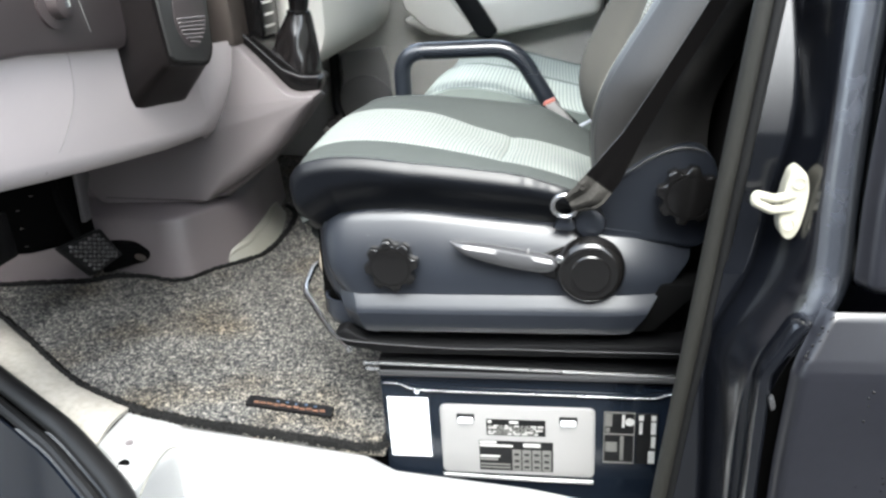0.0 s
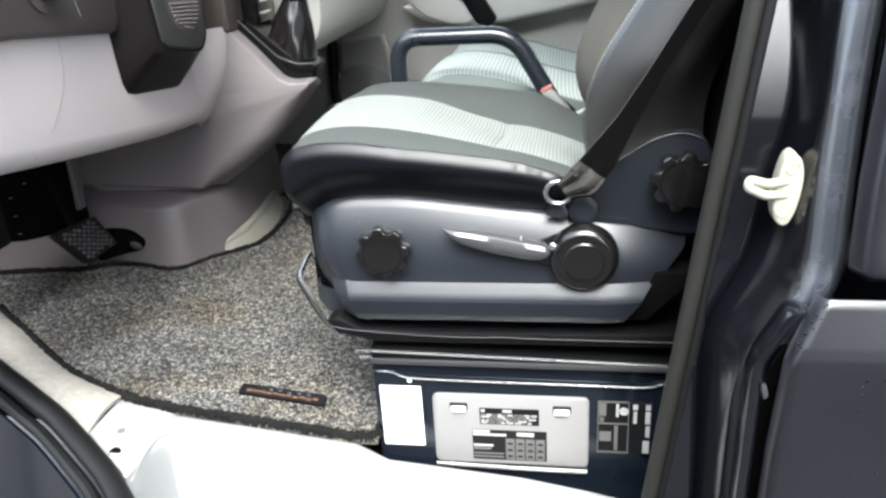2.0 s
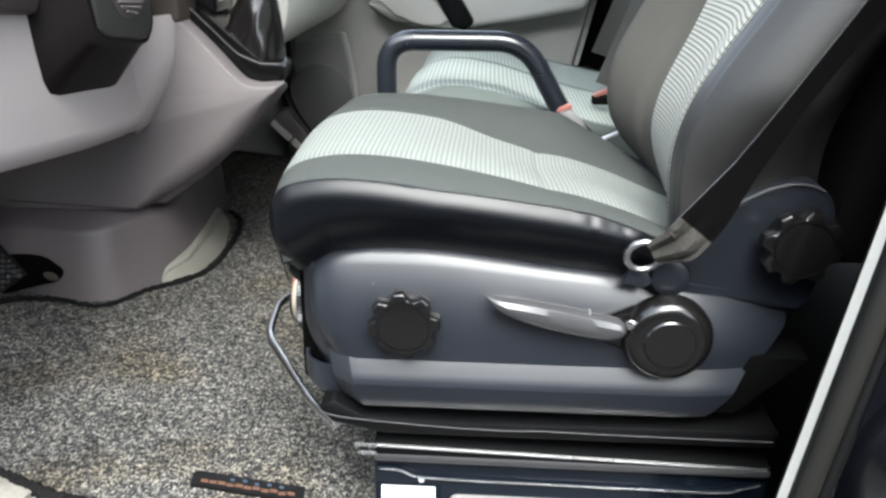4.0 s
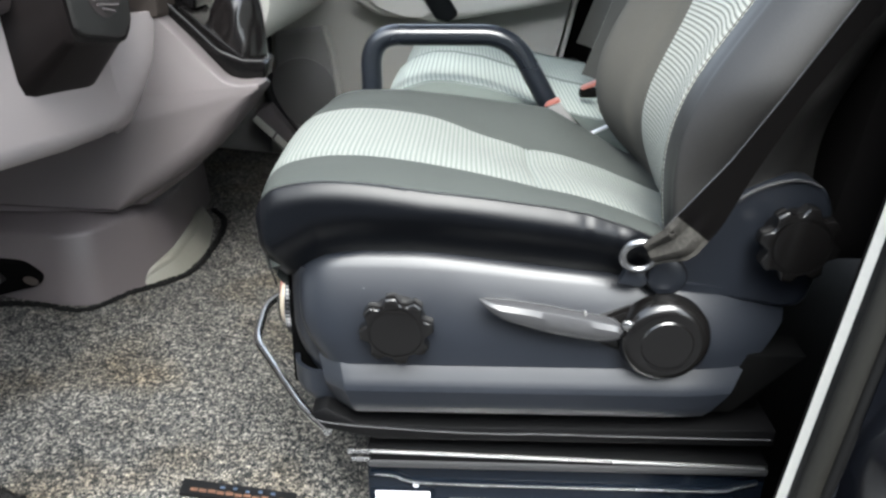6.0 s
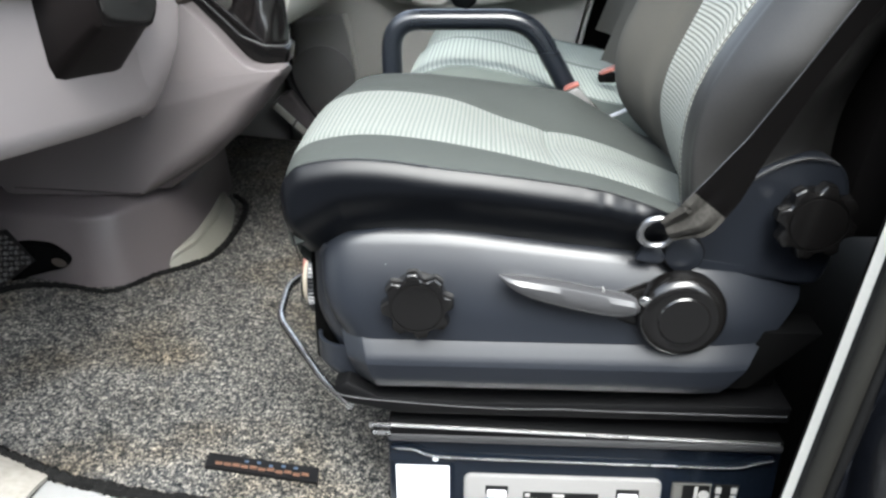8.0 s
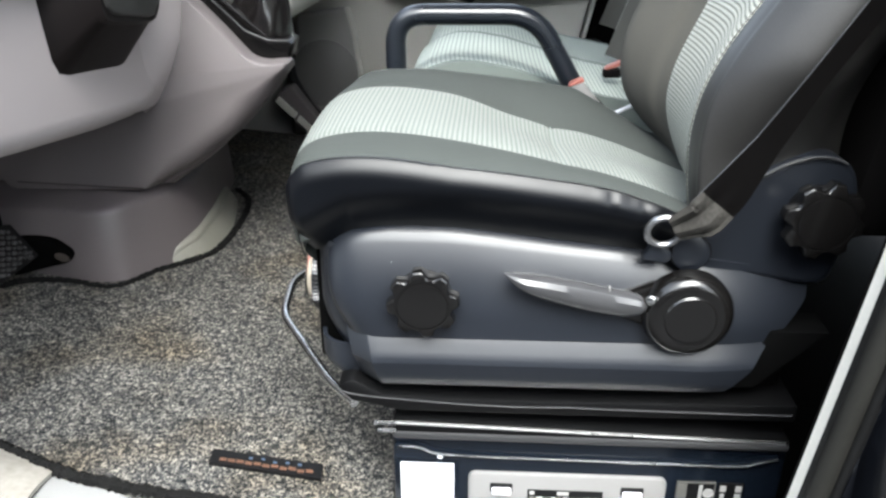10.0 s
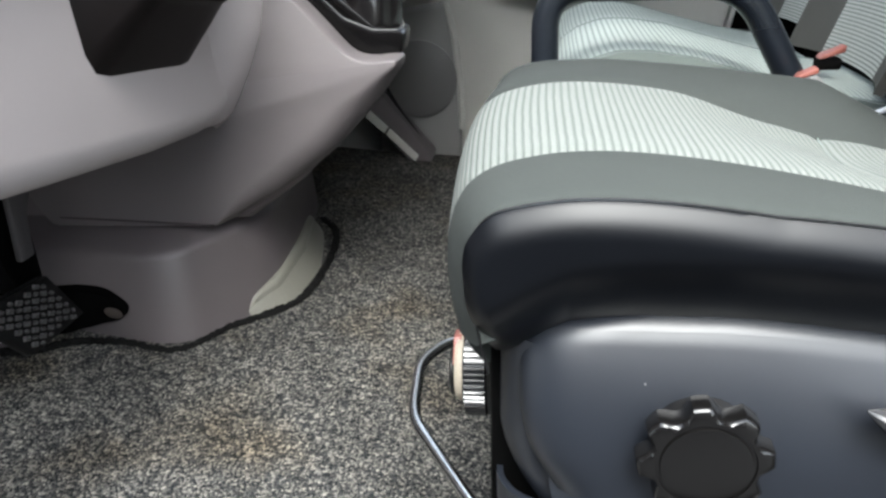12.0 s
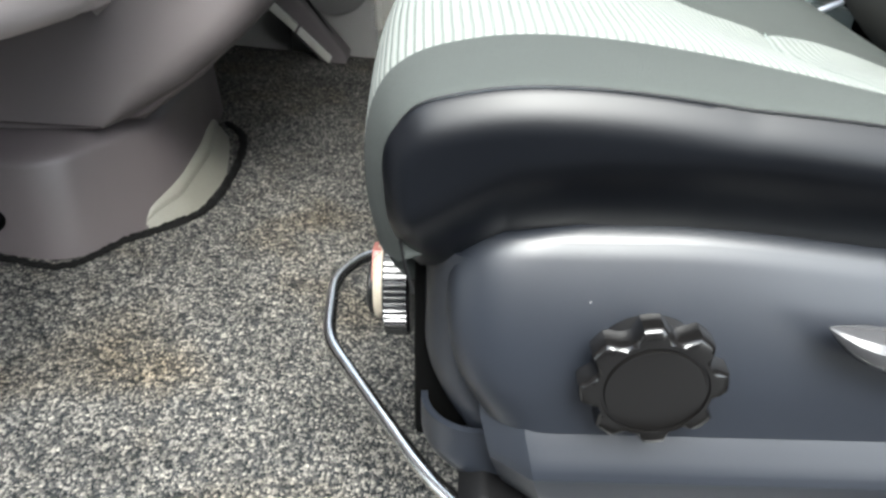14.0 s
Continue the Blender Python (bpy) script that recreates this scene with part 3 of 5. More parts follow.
for sx, sz in ((0.4385, 0.400), (0.4335, 0.3605)):
    part("bolt", turned([(0.0062, 0), (0.0062, 0.0012), (0.0048, 0.0014), (0.0042, 0.0004), (0.002, 0.0004)], (sx, -0.170, sz), (0, -1, 0), 20), STRIKER, striker, "countersunk bolt")

# ---- carpet mat ----
mat = thing("floor_mat", (-0.4, 0.5, 0), "flecked grey carpet mat with dark bound edge", "floor mat")
SLOPE = steps(-0.95, -0.012, 50)


def mat_fn(u, v):
    y0 = lerp(EDGE, u)
    w = 0.0022 * noise.noise(Vector((u * 6, v * 9, 0)))
    return (u, y0 + (1.36 - y0) * v, floor_z(u) + w)


part("carpet", sheet(mat_fn, SLOPE, steps(0, 1, 40), 0.008), CARPET, mat)
part("binding", tube(smoothline([(x, y + 0.005, floor_z(x) + 0.001) for x, y in EDGE if x < 0] + [(-0.016, -0.006, floor_z(0)), (-0.014, 0.04, floor_z(0)), (-0.014, 0.4, floor_z(0))], 22), 0.0068, 8, fuzz=0.0022), BINDING, mat, "dark fuzzy bound edge")
TAG_A, TAG_B, TAG_D = Vector((-0.241, 0.075)), Vector((0.134, -0.009)), Vector((0.002, -0.024))


def tag_fn(u, v, lift=0.003):
    p = TAG_A + TAG_B * u + TAG_D * v
    return (p.x, p.y, floor_z(p.x) + lift)


tagpatch = part("label_patch", sheet(tag_fn, steps(0, 1, 8), steps(0, 1, 3), 0.004), INK, mat, "black woven label patch")
ORANGE = material("orange_stitch", (0.075, 0.036, 0.02), 0.9, vary=0.3)
BLUE = material("blue_stitch", (0.03, 0.045, 0.07), 0.9, vary=0.3)
for i in range(11):
    u0 = 0.09 + 0.077 * i
    part("stitch", sheet(lambda u, v: tag_fn(u0 + 0.062 * u, 0.62 + 0.17 * v + 0.05 * math.sin(3 * i), 0.0074), [0, 1], [0, 1], 0.0015), ORANGE, tagpatch)
for i in range(5):
    u0 = 0.34 + 0.11 * i
    part("stitch", sheet(lambda u, v: tag_fn(u0 + 0.035 * u, 0.28 + 0.12 * v + 0.06 * math.sin(4 * i), 0.0074), [0, 1], [0, 1], 0.0015), BLUE, tagpatch)

# ---- seat box ----
sbox = thing("seat_box", (0.18, 0.2, -0.07), "glossy dark blue steel seat box with cover and stickers", "seat box")
part("box_body", block(-0.014, 0.39, 0.0, 0.44, -0.22, 0.086, 0.004), BOXPAINT, sbox)
part("pressed_lip", tube(smoothline([(-0.01, -0.002, 0.0722), (0.014, -0.002, 0.071), (0.038, -0.002, 0.063), (0.12, -0.002, 0.061), (0.25, -0.002, 0.060), (0.340, -0.002, 0.0595), (0.360, -0.002, 0.0645), (0.38, -0.002, 0.0705)], 5), 0.0035, 8), BOXPAINT, sbox, "rounded pressed steel edge")
# Thin bright tube drawn in as the highlight along the pressed lip.
part("lip_highlight", tube(smoothline([(-0.006, -0.0052, 0.0725), (0.014, -0.0052, 0.0715), (0.038, -0.0052, 0.0635), (0.12, -0.0052, 0.0615), (0.25, -0.0052, 0.0605), (0.340, -0.0052, 0.060), (0.360, -0.0052, 0.065), (0.38, -0.0052, 0.071)], 5), 0.0009, 6), STEEL, sbox, "bright highlight line on the pressed edge")
part("bottom_lip", tube([(0.066, -0.004, -0.0755), (0.17, -0.005, -0.077), (0.272, -0.004, -0.0785)], 0.003, 8), STEEL, sbox)
cover = part("cover_plate", prism(rounded(0.066, 0.273, -0.0705, 0.0388, 0.008), "y", -0.005, 0.002, 0.002), COVER, sbox, "pale grey plastic cover plate")
for sx in (0.101, 0.238):
    part("slot", block(sx - 0.012, sx + 0.012, -0.0062, -0.003, 0.016, 0.027, 0.001), INK, cover)
    part("clip", block(sx - 0.010, sx + 0.010, -0.0095, -0.004, 0.014, 0.022, 0.0015), WHITE, cover)


def card(name, x0, x1, z0, z1, mat_, parent, y=-0.0058, label=""):
    return part(name, block(x0, x1, y, y + 0.0012, 1.055 * z0 - 0.002, 1.055 * z1 - 0.002), mat_, parent, label)


lab = card("label", 0.129, 0.208, -0.003, 0.021, INK, cover, label="black label with rows of unreadable print")
words = random.Random(12)
for i in range(5):
    x = 0.131
    while x < 0.198:
        w = words.uniform(0.004, 0.012)
        card("print_bar", x, min(x + w, 0.206), -0.001 + 0.0030 * i, 0.0004 + 0.0030 * i, MIDPRINT if words.random() < 0.6 else PALE, lab, -0.0068)
        x += w + 0.0016
card("print_bar", 0.131, 0.136, 0.016, 0.0195, PALE, lab, -0.0072)
card("print_bar", 0.160, 0.172, 0.016, 0.0195, PALE, lab, -0.0072)
lab2 = card("label", 0.118, 0.218, -0.058, -0.012, INK, cover, label="black table label with unreadable print")
for x0, x1, z0, z1, mt in ((0.119, 0.142, -0.0155, -0.0125, PALE), (0.119, 0.164, -0.0205, -0.0175, PALE), (0.178, 0.201, -0.0195, -0.0145, PALE), (0.119, 0.146, -0.037, -0.0345, PALE), (0.119, 0.143, -0.042, -0.0395, MIDPRINT), (0.119, 0.16, -0.049, -0.0475, MIDPRINT), (0.119, 0.16, -0.054, -0.0525, MIDPRINT)):
    card("print_bar", x0, x1, z0, z1, mt, lab2, -0.0068)
for c in range(4):
    for r in range(3):
        x0 = 0.163 + 0.0135 * c
        z1 = -0.0245 - (0, 0.0135, 0.0215)[r]
        cell = card("print_cell", x0, x0 + 0.0118, z1 - (0.0125, 0.007, 0.0105)[r], z1, MIDPRINT, lab2, -0.0064)
        card("cell_print", x0 + 0.0025, x0 + 0.0095, z1 - (0.0085, 0.005, 0.0065)[r], z1 - (0.0055, 0.002, 0.0035)[r], INK, cell, -0.0070)
part("screw", turned([(0.0032, 0), (0.003, 0.0015), (0.001, 0.002)], (0.036, 0.0, 0.0565), (0, -1, 0), 14), WHITE, sbox, "small pale screw")
card("white_sticker", -0.006, 0.0505, -0.044, 0.047, WHITE, sbox, -0.0012, "blank white sticker")
part("sticker_frame", prism(rounded(-0.011, 0.056, -0.054, 0.053, 0.004), "y", -0.0008, 0.003, 0.0), BOXPAINT, sbox)
st1 = card("sticker", 0.284, 0.3245, -0.042, 0.035, INK, sbox, -0.0012, "black sticker with unreadable pale print")
for x0, x1, z0, z1, mt in ((0.2845, 0.3243, 0.0335, 0.0348, MIDPRINT), (0.2845, 0.3243, -0.0415, -0.040, MIDPRINT), (0.2843, 0.2855, -0.041, 0.034, MIDPRINT), (0.323, 0.3243, -0.041, 0.034, MIDPRINT), (0.2845, 0.3243, 0.0015, 0.003, MIDPRINT), (0.286, 0.295, 0.014, 0.032, MIDPRINT), (0.3075, 0.311, 0.013, 0.031, PALE), (0.287, 0.292, 0.005, 0.011, MIDPRINT), (0.306, 0.3105, -0.037, -0.001, MIDPRINT), (0.287, 0.302, -0.024, -0.010, MIDPRINT)):
    card("print_bar", x0, x1, z0, z1, mt, st1, -0.0022)
part("print_ring", turned([(0.0058, 0), (0.0058, 0.001), (0.0046, 0.0011), (0.0046, 0.0001)], (0.3175, -0.0012, 0.020), (0, -1, 0), 20), PALE, st1)
st2 = card("sticker", 0.327, 0.353, -0.042, 0.034, INK, sbox, -0.0012, "narrow black sticker with pale print")
for x0, x1, z0, z1 in ((0.329, 0.335, 0.024, 0.031), (0.330, 0.334, 0.004, 0.021), (0.345, 0.351, 0.024, 0.031), (0.345, 0.351, 0.004, 0.021), (0.346, 0.351, -0.016, 0.0), (0.343, 0.351, -0.04, -0.022)):
    card("print_bar", x0, x1, z0, z1, PALE, st2, -0.0022)

# ---- driver's seat ----
seat = thing("driver_seat", (0.16, 0.22, 0.086), "grey cloth driver seat with dark plastic side covers", "seat")
# runners and carrier under the cushion
runner = part("runner", prism([(-0.012, 0.090), (-0.012, 0.110), (0.385, 0.099), (0.385, 0.083)], "y", -0.012, 0.03, 0.004), BLACK, seat, "black steel seat runner")
part("runner_edge", tube([(-0.008, -0.0125, 0.1090), (0.38, -0.0125, 0.0980)], 0.0009, 8), STEEL, runner, "worn bright runner edge")
part("runner_edge", tube([(-0.008, -0.0128, 0.1068), (0.38, -0.0128, 0.0958)], 0.0009, 8), RAIL, runner, "worn bright runner edge")
part("rail_lower", prism([(-0.010, 0.0885), (-0.014, 0.097), (0.384, 0.0955), (0.384, 0.0870)], "y", -0.0145, -0.002, 0.003), WHEEL, runner, "dark grey lower rail")
part("runner_pin", tube([(-0.03, -0.012, 0.1065), (-0.008, -0.012, 0.1065)], 0.0024, 8), RAIL, runner)
part("runner_pin", tube([(-0.026, -0.016, 0.1005), (-0.008, -0.016, 0.1005)], 0.002, 8), RAIL, runner)
part("runner", block(-0.012, 0.385, 0.40, 0.44, 0.088, 0.112, 0.004), BLACK, seat)
part("carrier", prism([(-0.066, 0.150), (-0.052, 0.132), (0.0, 0.121), (0.385, 0.121), (0.385, 0.141), (0.07, 0.1375), (-0.02, 0.141), (-0.05, 0.158)], "y", -0.012, 0.43, 0.004), BLACK, seat, "black carrier frame")
part("carrier_lip", tube(smoothline([(-0.06, -0.0125, 0.1435), (-0.045, -0.0125, 0.1405), (-0.02, -0.0128, 0.1380), (0.06, -0.0128, 0.1330), (0.12, -0.0128, 0.1315), (0.16, -0.0128, 0.1325), (0.22, -0.0128, 0.1315), (0.38, -0.0128, 0.1305)], 6), 0.0008, 8), LEVER, seat, "bright edge line of the carrier")
# Black blocks fill the space under the cushion with painted shade.
part("apron", prism([(-0.0915, 0.15), (-0.090, 0.25), (-0.0885, 0.29), (-0.03, 0.295), (-0.03, 0.15)], "y", 0.042, 0.42, 0.004), SHADE, seat, "frame behind the front cover, blackened for shade")
part("inner_frame", block(-0.03, 0.38, 0.022, 0.42, 0.135, 0.25, 0.01), SHADE, seat)


def shell(u, v, x0, z0, z1, tuck, dx):
    """Front cover wrapping round the near corner of the seat; its lower rim tucks under."""
    a = min(max((u - 0.25) / 0.2, 0), 1)
    ang = a * math.pi / 2
    k = tuck * (max(0.45 - v, 0) / 0.45) ** 2
    if u < 0.25:
        p = (x0 + 0.03 + (0.25 - u) * 0.14 + k, 0.012 + k * 0.4)
    elif u < 0.45:
        p = (x0 + 0.03 - (0.03 - k) * math.sin(ang), 0.042 - (0.03 - k * 0.4) * math.cos(ang))
    else:
        p = (x0 + k, 0.042 + (u - 0.45) / 0.55 * 0.38)
    return (p[0] + dx * v, p[1], z0 + (z1 - z0) * v - 0.018 * max(0, 0.45 - u) / 0.45 * (1 - v))


part("front_cover", sheet(lambda u, v: shell(u, v, -0.0815, 0.184, 0.296, 0.022, 0.003), steps(0, 1, 44), steps(0, 1, 20), 0.004), PANEL, seat, "dark curved front cover")
part("front_cover", sheet(lambda u, v: shell(u, v, -0.0830, 0.150, 0.186, 0.024, 0.0), steps(0, 1, 44), steps(0, 1, 12), 0.004), PANEL, seat, "dark curved front cover")

LEFT = [(0.2105, -0.0530), (0.222, -0.0600), (0.235, -0.0660), (0.25, -0.0700), (0.265, -0.0715), (0.28, -0.0715), (0.293, -0.0700), (0.301, -0.0670), (0.3065, -0.0620), (0.3105, -0.0540), (0.3135, -0.0430), (0.3155, -0.0300), (0.3165, -0.0100)]
CREST = [(-0.01, 0.3165), (0.04, 0.3165), (0.07, 0.3142), (0.107, 0.3097), (0.158, 0.3035), (0.21, 0.2980), (0.25, 0.2930), (0.30, 0.2855), (0.385, 0.2710)]


def turn_in(x):
    """Inward curve of the seat's side covers towards their rear end."""
    return 0.020 * max((x - 0.275) / 0.10, 0) ** 2


def cover_fn(u, v):
    """Domed side cover: its face leans back towards a rounded crest with a narrow flat top, and its front end is rounded."""
    z = 0.2105 + 0.106 * v
    x0, x1 = sum(lerp(LEFT, z + d * 0.0015) for d in range(-2, 3)) / 5, lerp([(0.2105, 0.350), (0.272, 0.380), (0.32, 0.386)], z)
    x = x0 + (x1 - x0) * u
    top = lerp(CREST, x)
    z = 0.2105 + (top - 0.2105) * v
    s = min(max((v - 0.20) / 0.70, 0), 1)
    y = -0.0160 + 0.0225 * s ** 1.7
    k = min(max((v - 0.885) / 0.115, 0), 1)
    y += 0.012 * k ** 1.5 * min(max((0.26 - x) / 0.03, 0), 1)
    e = 1 - min(max((x - x0) / 0.036, 0), 1)
    y += 0.024 * (1 - math.sqrt(max(1 - e * e, 0)))
    return (x, y + turn_in(x), z)


side = part("side_cover", sheet(cover_fn, [0, 0.002, 0.006, 0.012, 0.02, 0.03, 0.042, 0.056, 0.075] + steps(0.1, 1, 24), steps(0, 0.88, 22) + steps(0.90, 0.99, 14) + [0.994, 0.997, 0.999, 1], 0.006), PANEL, seat, "dark slate plastic side cover", 60)
HUMP = [(0.250, 0.282), (0.252, 0.300), (0.268, 0.322), (0.284, 0.342), (0.299, 0.355), (0.315, 0.366), (0.333, 0.377), (0.350, 0.3835), (0.365, 0.386), (0.380, 0.384), (0.394, 0.377), (0.404, 0.362), (0.408, 0.335), (0.403, 0.290), (0.390, 0.262), (0.34, 0.268)]
hinge = pillow([(p.x, p.z) for p in smoothline([(x, 0, z) for x, z in HUMP], 4)], 0.0085, 0.06, lambda i, p: 0.006, 0.006)
for vert in hinge.verts:
    vert.co.y += 0.2 * turn_in(vert.co.x)
part("hinge_cover", hinge, PANEL, seat, "dark plastic hinge cover")
# Pale tube stands in for light caught along the hinge cover's rim.
part("hinge_rim", tube(smoothline([(x, 0.0065 + 0.2 * turn_in(x), z) for x, z in ((0.290, 0.346), (0.299, 0.3545), (0.315, 0.3655), (0.333, 0.3765), (0.350, 0.383), (0.365, 0.3855), (0.380, 0.3835), (0.390, 0.379))], 6), 0.0012, 8), LEVER, seat, "pale line for the lit rim of the hinge cover")


def skirt_fn(u, v):
    prof = [(0.004, 0.2165), (-0.0105, 0.2105), (-0.0210, 0.1920), (-0.0222, 0.1878), (-0.0178, 0.1695), (-0.013, 0.1605), (0.004, 0.1560)]
    i = min(int(v), len(prof) - 2)
    t = v - i
    y = prof[i][0] + (prof[i + 1][0] - prof[i][0]) * t
    z = prof[i][1] + (prof[i + 1][1] - prof[i][1]) * t
    k = min((z - 0.1565) / 0.0535, 1)
    x0, x1 = -0.036 - 0.0165 * k, 0.308 + 0.038 * k
    corner = 0.016 * max(0, 1 - u / 0.055)
    x = x0 + (x1 - x0) * u
    return (x, y + corner + turn_in(x), z)


part("side_skirt", sheet(skirt_fn, [0, 0.018, 0.036, 0.053, 0.055, 0.057, 0.075] + steps(0.1, 1, 20), steps(0, 6, 24), 0.004), PANEL, seat, "dark slate lower side skirt", 14)
# Dark slab paints the shade past the skirt's rear end.
part("skirt_end_shade", prism([(0.346, 0.222), (0.312, 0.158), (0.34, 0.158), (0.40, 0.222)], "y", -0.008, 0.03, 0.002), SHADE, seat)


def scallop(a, r):
    """Rim with eight short teeth and scooped hollows between them."""
    t = min(max((0.5 - 0.5 * math.cos(8 * a) - 0.34) / 0.66, 0), 1)
    return max(r - 0.0064 * t ** 0.7, 0.0262) if r > 0.0263 else r


def star_knob(name, centre, scale, parent, turn=0.0):
    prof = [(0.0262, 0.0), (0.0262, 0.0085), (0.0332, 0.0088), (0.0340, 0.0100), (0.0338, 0.0192), (0.0332, 0.0212), (0.0318, 0.0224), (0.0275, 0.0230), (0.0246, 0.0232), (0.0242, 0.0220), (0.0229, 0.0220), (0.0224, 0.0234), (0.018, 0.0242), (0.004, 0.0245)]
    k = part(name, turned([(r * scale, h * scale) for r, h in prof], centre, (0, -1, 0), 96, lambda a, r: scale * scallop(a + turn, r / scale)), KNOB, parent, "dark scalloped round knob")
    return k


star_knob("adjuster_knob", (0.0235, -0.0105, 0.2545), 1.0, seat, -0.12)
star_knob("tilt_knob", (0.370, 0.008, 0.3345), 1.04, seat, 0.2)
part("recliner_wheel", turned([(0.036, -0.0), (0.0405, 0.004), (0.041, 0.014), (0.0395, 0.0195), (0.0365, 0.0238), (0.0325, 0.0262), (0.027, 0.0270), (0.0246, 0.0258), (0.0232, 0.0258), (0.0218, 0.0272), (0.004, 0.0276)], (0.2625, -0.0095, 0.2475), (0, -1, 0), 72), KNOB, seat, "round dark plastic recliner cover")
BLADE = [(0.0965, 0.2855, 0.0006), (0.101, 0.2826, 0.0036), (0.109, 0.2785, 0.0072), (0.123, 0.2740, 0.0106), (0.140, 0.2700, 0.0126), (0.163, 0.2650, 0.0137), (0.188, 0.2600, 0.0137), (0.206, 0.2572, 0.0126), (0.2175, 0.2565, 0.0100), (0.224, 0.2565, 0.005)]


def blade():
    """Rounded lever blade with a crest along its upper edge."""
    line = smoothline(BLADE, 4)
    shape = [(-0.15, 1.0), (-0.75, 0.82), (-1.0, 0.45), (-0.95, -0.1), (-0.7, -0.62), (-0.2, -0.95), (0.4, -0.9), (0.9, -0.4), (0.9, 0.4), (0.4, 0.9)]
    return loft([[(p.x, -0.025 + 0.0115 * min(1.0, p.z / 0.009) * a, p.y + p.z * b) for a, b in shape] for p in line])


part("recliner_lever", blade(), LEVER, seat, "smooth grey recliner lever")
part("lever_arm", prism([(0.170, 0.252), (0.203, 0.262), (0.235, 0.275), (0.245, 0.232), (0.228, 0.230)], "y", -0.02, -0.006, 0.004), KNOB, seat, "dark arm beneath the lever")
part("lever_screw", turned([(0.0045, 0), (0.0045, 0.003), (0.003, 0.004)], (0.2265, -0.031, 0.2655), (0, -1, 0), 16), STEEL, seat)
part("paint_fleck", turned([(0.00045, 0), (0.00045, 0.001)], (-0.006, -0.0128, 0.2885), (0, -1, 0), 8), COVER, seat)
part("clip_stub", block(0.1892, 0.1910, -0.030, -0.024, 0.272, 0.2755, 0.0005), COVER, seat)


# cushion: a profile from under the nose over the top to the back, cut into sewn pieces
TOP = [(-0.070, 0.246), (-0.092, 0.252), (-0.106, 0.266), (-0.1135, 0.290), (-0.1155, 0.316), (-0.1125, 0.342), (-0.104, 0.362), (-0.090, 0.3745), (-0.070, 0.3815), (-0.04, 0.3855), (0.0, 0.384), (0.05, 0.377), (0.10, 0.367), (0.145, 0.3565), (0.19, 0.346), (0.24, 0.330), (0.28, 0.3135), (0.33, 0.293), (0.385, 0.275)]
top_line = smoothline([(x, 0, z) for x, z in TOP], 6)
arc = [0.0]
for a, b in zip(top_line, top_line[1:]):
    arc.append(arc[-1] + (b - a).length)
NEARY = -0.003


def crown(u):
    """Point of the middle line at arc length u."""
    return (float(np.interp(u, arc, [p.x for p in top_line])), float(np.interp(u, arc, [p.z for p in top_line])))


def cushion(u, y):
    """Surface at arc length u along the seat and y across it."""
    x, z = crown(u)
    near = min(max((0.088 - y) / 0.091, 0), 1)
    far = ease((y - 0.27) / 0.13)
    over = max((y - 0.40) / 0.05, 0)
    corner = lerp([(0.25, 0.026), (0.29, 0.026), (0.32, 0.023), (0.345, 0.017), (0.36, 0.011), (0.372, 0.005), (0.379, 0.0)], z) if x < -0.05 else 0.0
    front = min(max((-0.02 - x) / 0.08, 0), 1)
    dx = corner * near ** 2 + 0.022 * front * over ** 2 - 0.010 * front * math.sin(math.pi * min(max(y / 0.45, 0), 1)) ** 2
    lift = lerp([(0.05, 0.0), (0.104, 0.005), (0.153, 0.010), (0.19, 0.012), (0.23, 0.011), (0.32, 0.006)], x) * near ** 1.2
    wing = lerp([(-0.1, -0.004), (-0.04, -0.009), (0.04, -0.006), (0.10, -0.001), (0.16, 0.005), (0.195, 0.008), (0.24, -0.002), (0.3, -0.012)], x) * far
    back = min(max((x + 0.06) / 0.1, 0), 1)
    dish = -(0.003 * back + 0.014 * ease((x - 0.03) / 0.09)) * math.exp(-((y - 0.235) / 0.085) ** 2)
    across = math.exp(-((y - 0.19) / 0.10) ** 4)
    tuft = (-0.0045 * math.exp(-((x - 0.157) / 0.026) ** 2) - 0.0035 * math.exp(-((x - 0.155) / 0.005) ** 2)) * across
    round_ = 0.0035 * math.sin(math.pi * min(max(y / 0.078, 0), 1)) * back
    return (x + dx, y, z + lift + wing + dish + tuft + round_ - 0.014 * over ** 2)


def cut(y0, y1, us, n, lift=0.0, uv=False):
    def fn(u, v):
        tuck = 0.075 * min(max((0.302 - crown(u)[1]) / 0.028, 0), 1) if y0 < 0 and crown(u)[0] < 0 else 0.0
        if y0 < 0:
            tuck += 0.045 * ease((crown(u)[0] - 0.245) / 0.03)
        y = y0 + tuck + (y1 - y0 - tuck) * v
        p = Vector(cushion(u, y))
        g = 0.0022 * (math.exp(-(v / 0.03) ** 2) + math.exp(-((1 - v) / 0.03) ** 2))
        return p + Vector((0, 0, lift - g))
    return sheet(fn, us, steps(0, 1, n), 0.012, (lambda u, v: (u, y0 + (y1 - y0) * v)) if uv else None)


UL = arc[-1]
RIB0, RIB1 = 0.0785, 0.272
ribmid = float(np.interp(0.155, [p.x for p in top_line[40:]], arc[40:]))
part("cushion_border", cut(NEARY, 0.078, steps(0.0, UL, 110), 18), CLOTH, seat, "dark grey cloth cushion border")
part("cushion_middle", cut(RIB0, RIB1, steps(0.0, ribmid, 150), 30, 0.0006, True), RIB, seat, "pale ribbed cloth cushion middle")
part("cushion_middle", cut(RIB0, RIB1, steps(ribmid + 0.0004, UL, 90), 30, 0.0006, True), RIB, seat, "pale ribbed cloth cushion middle")
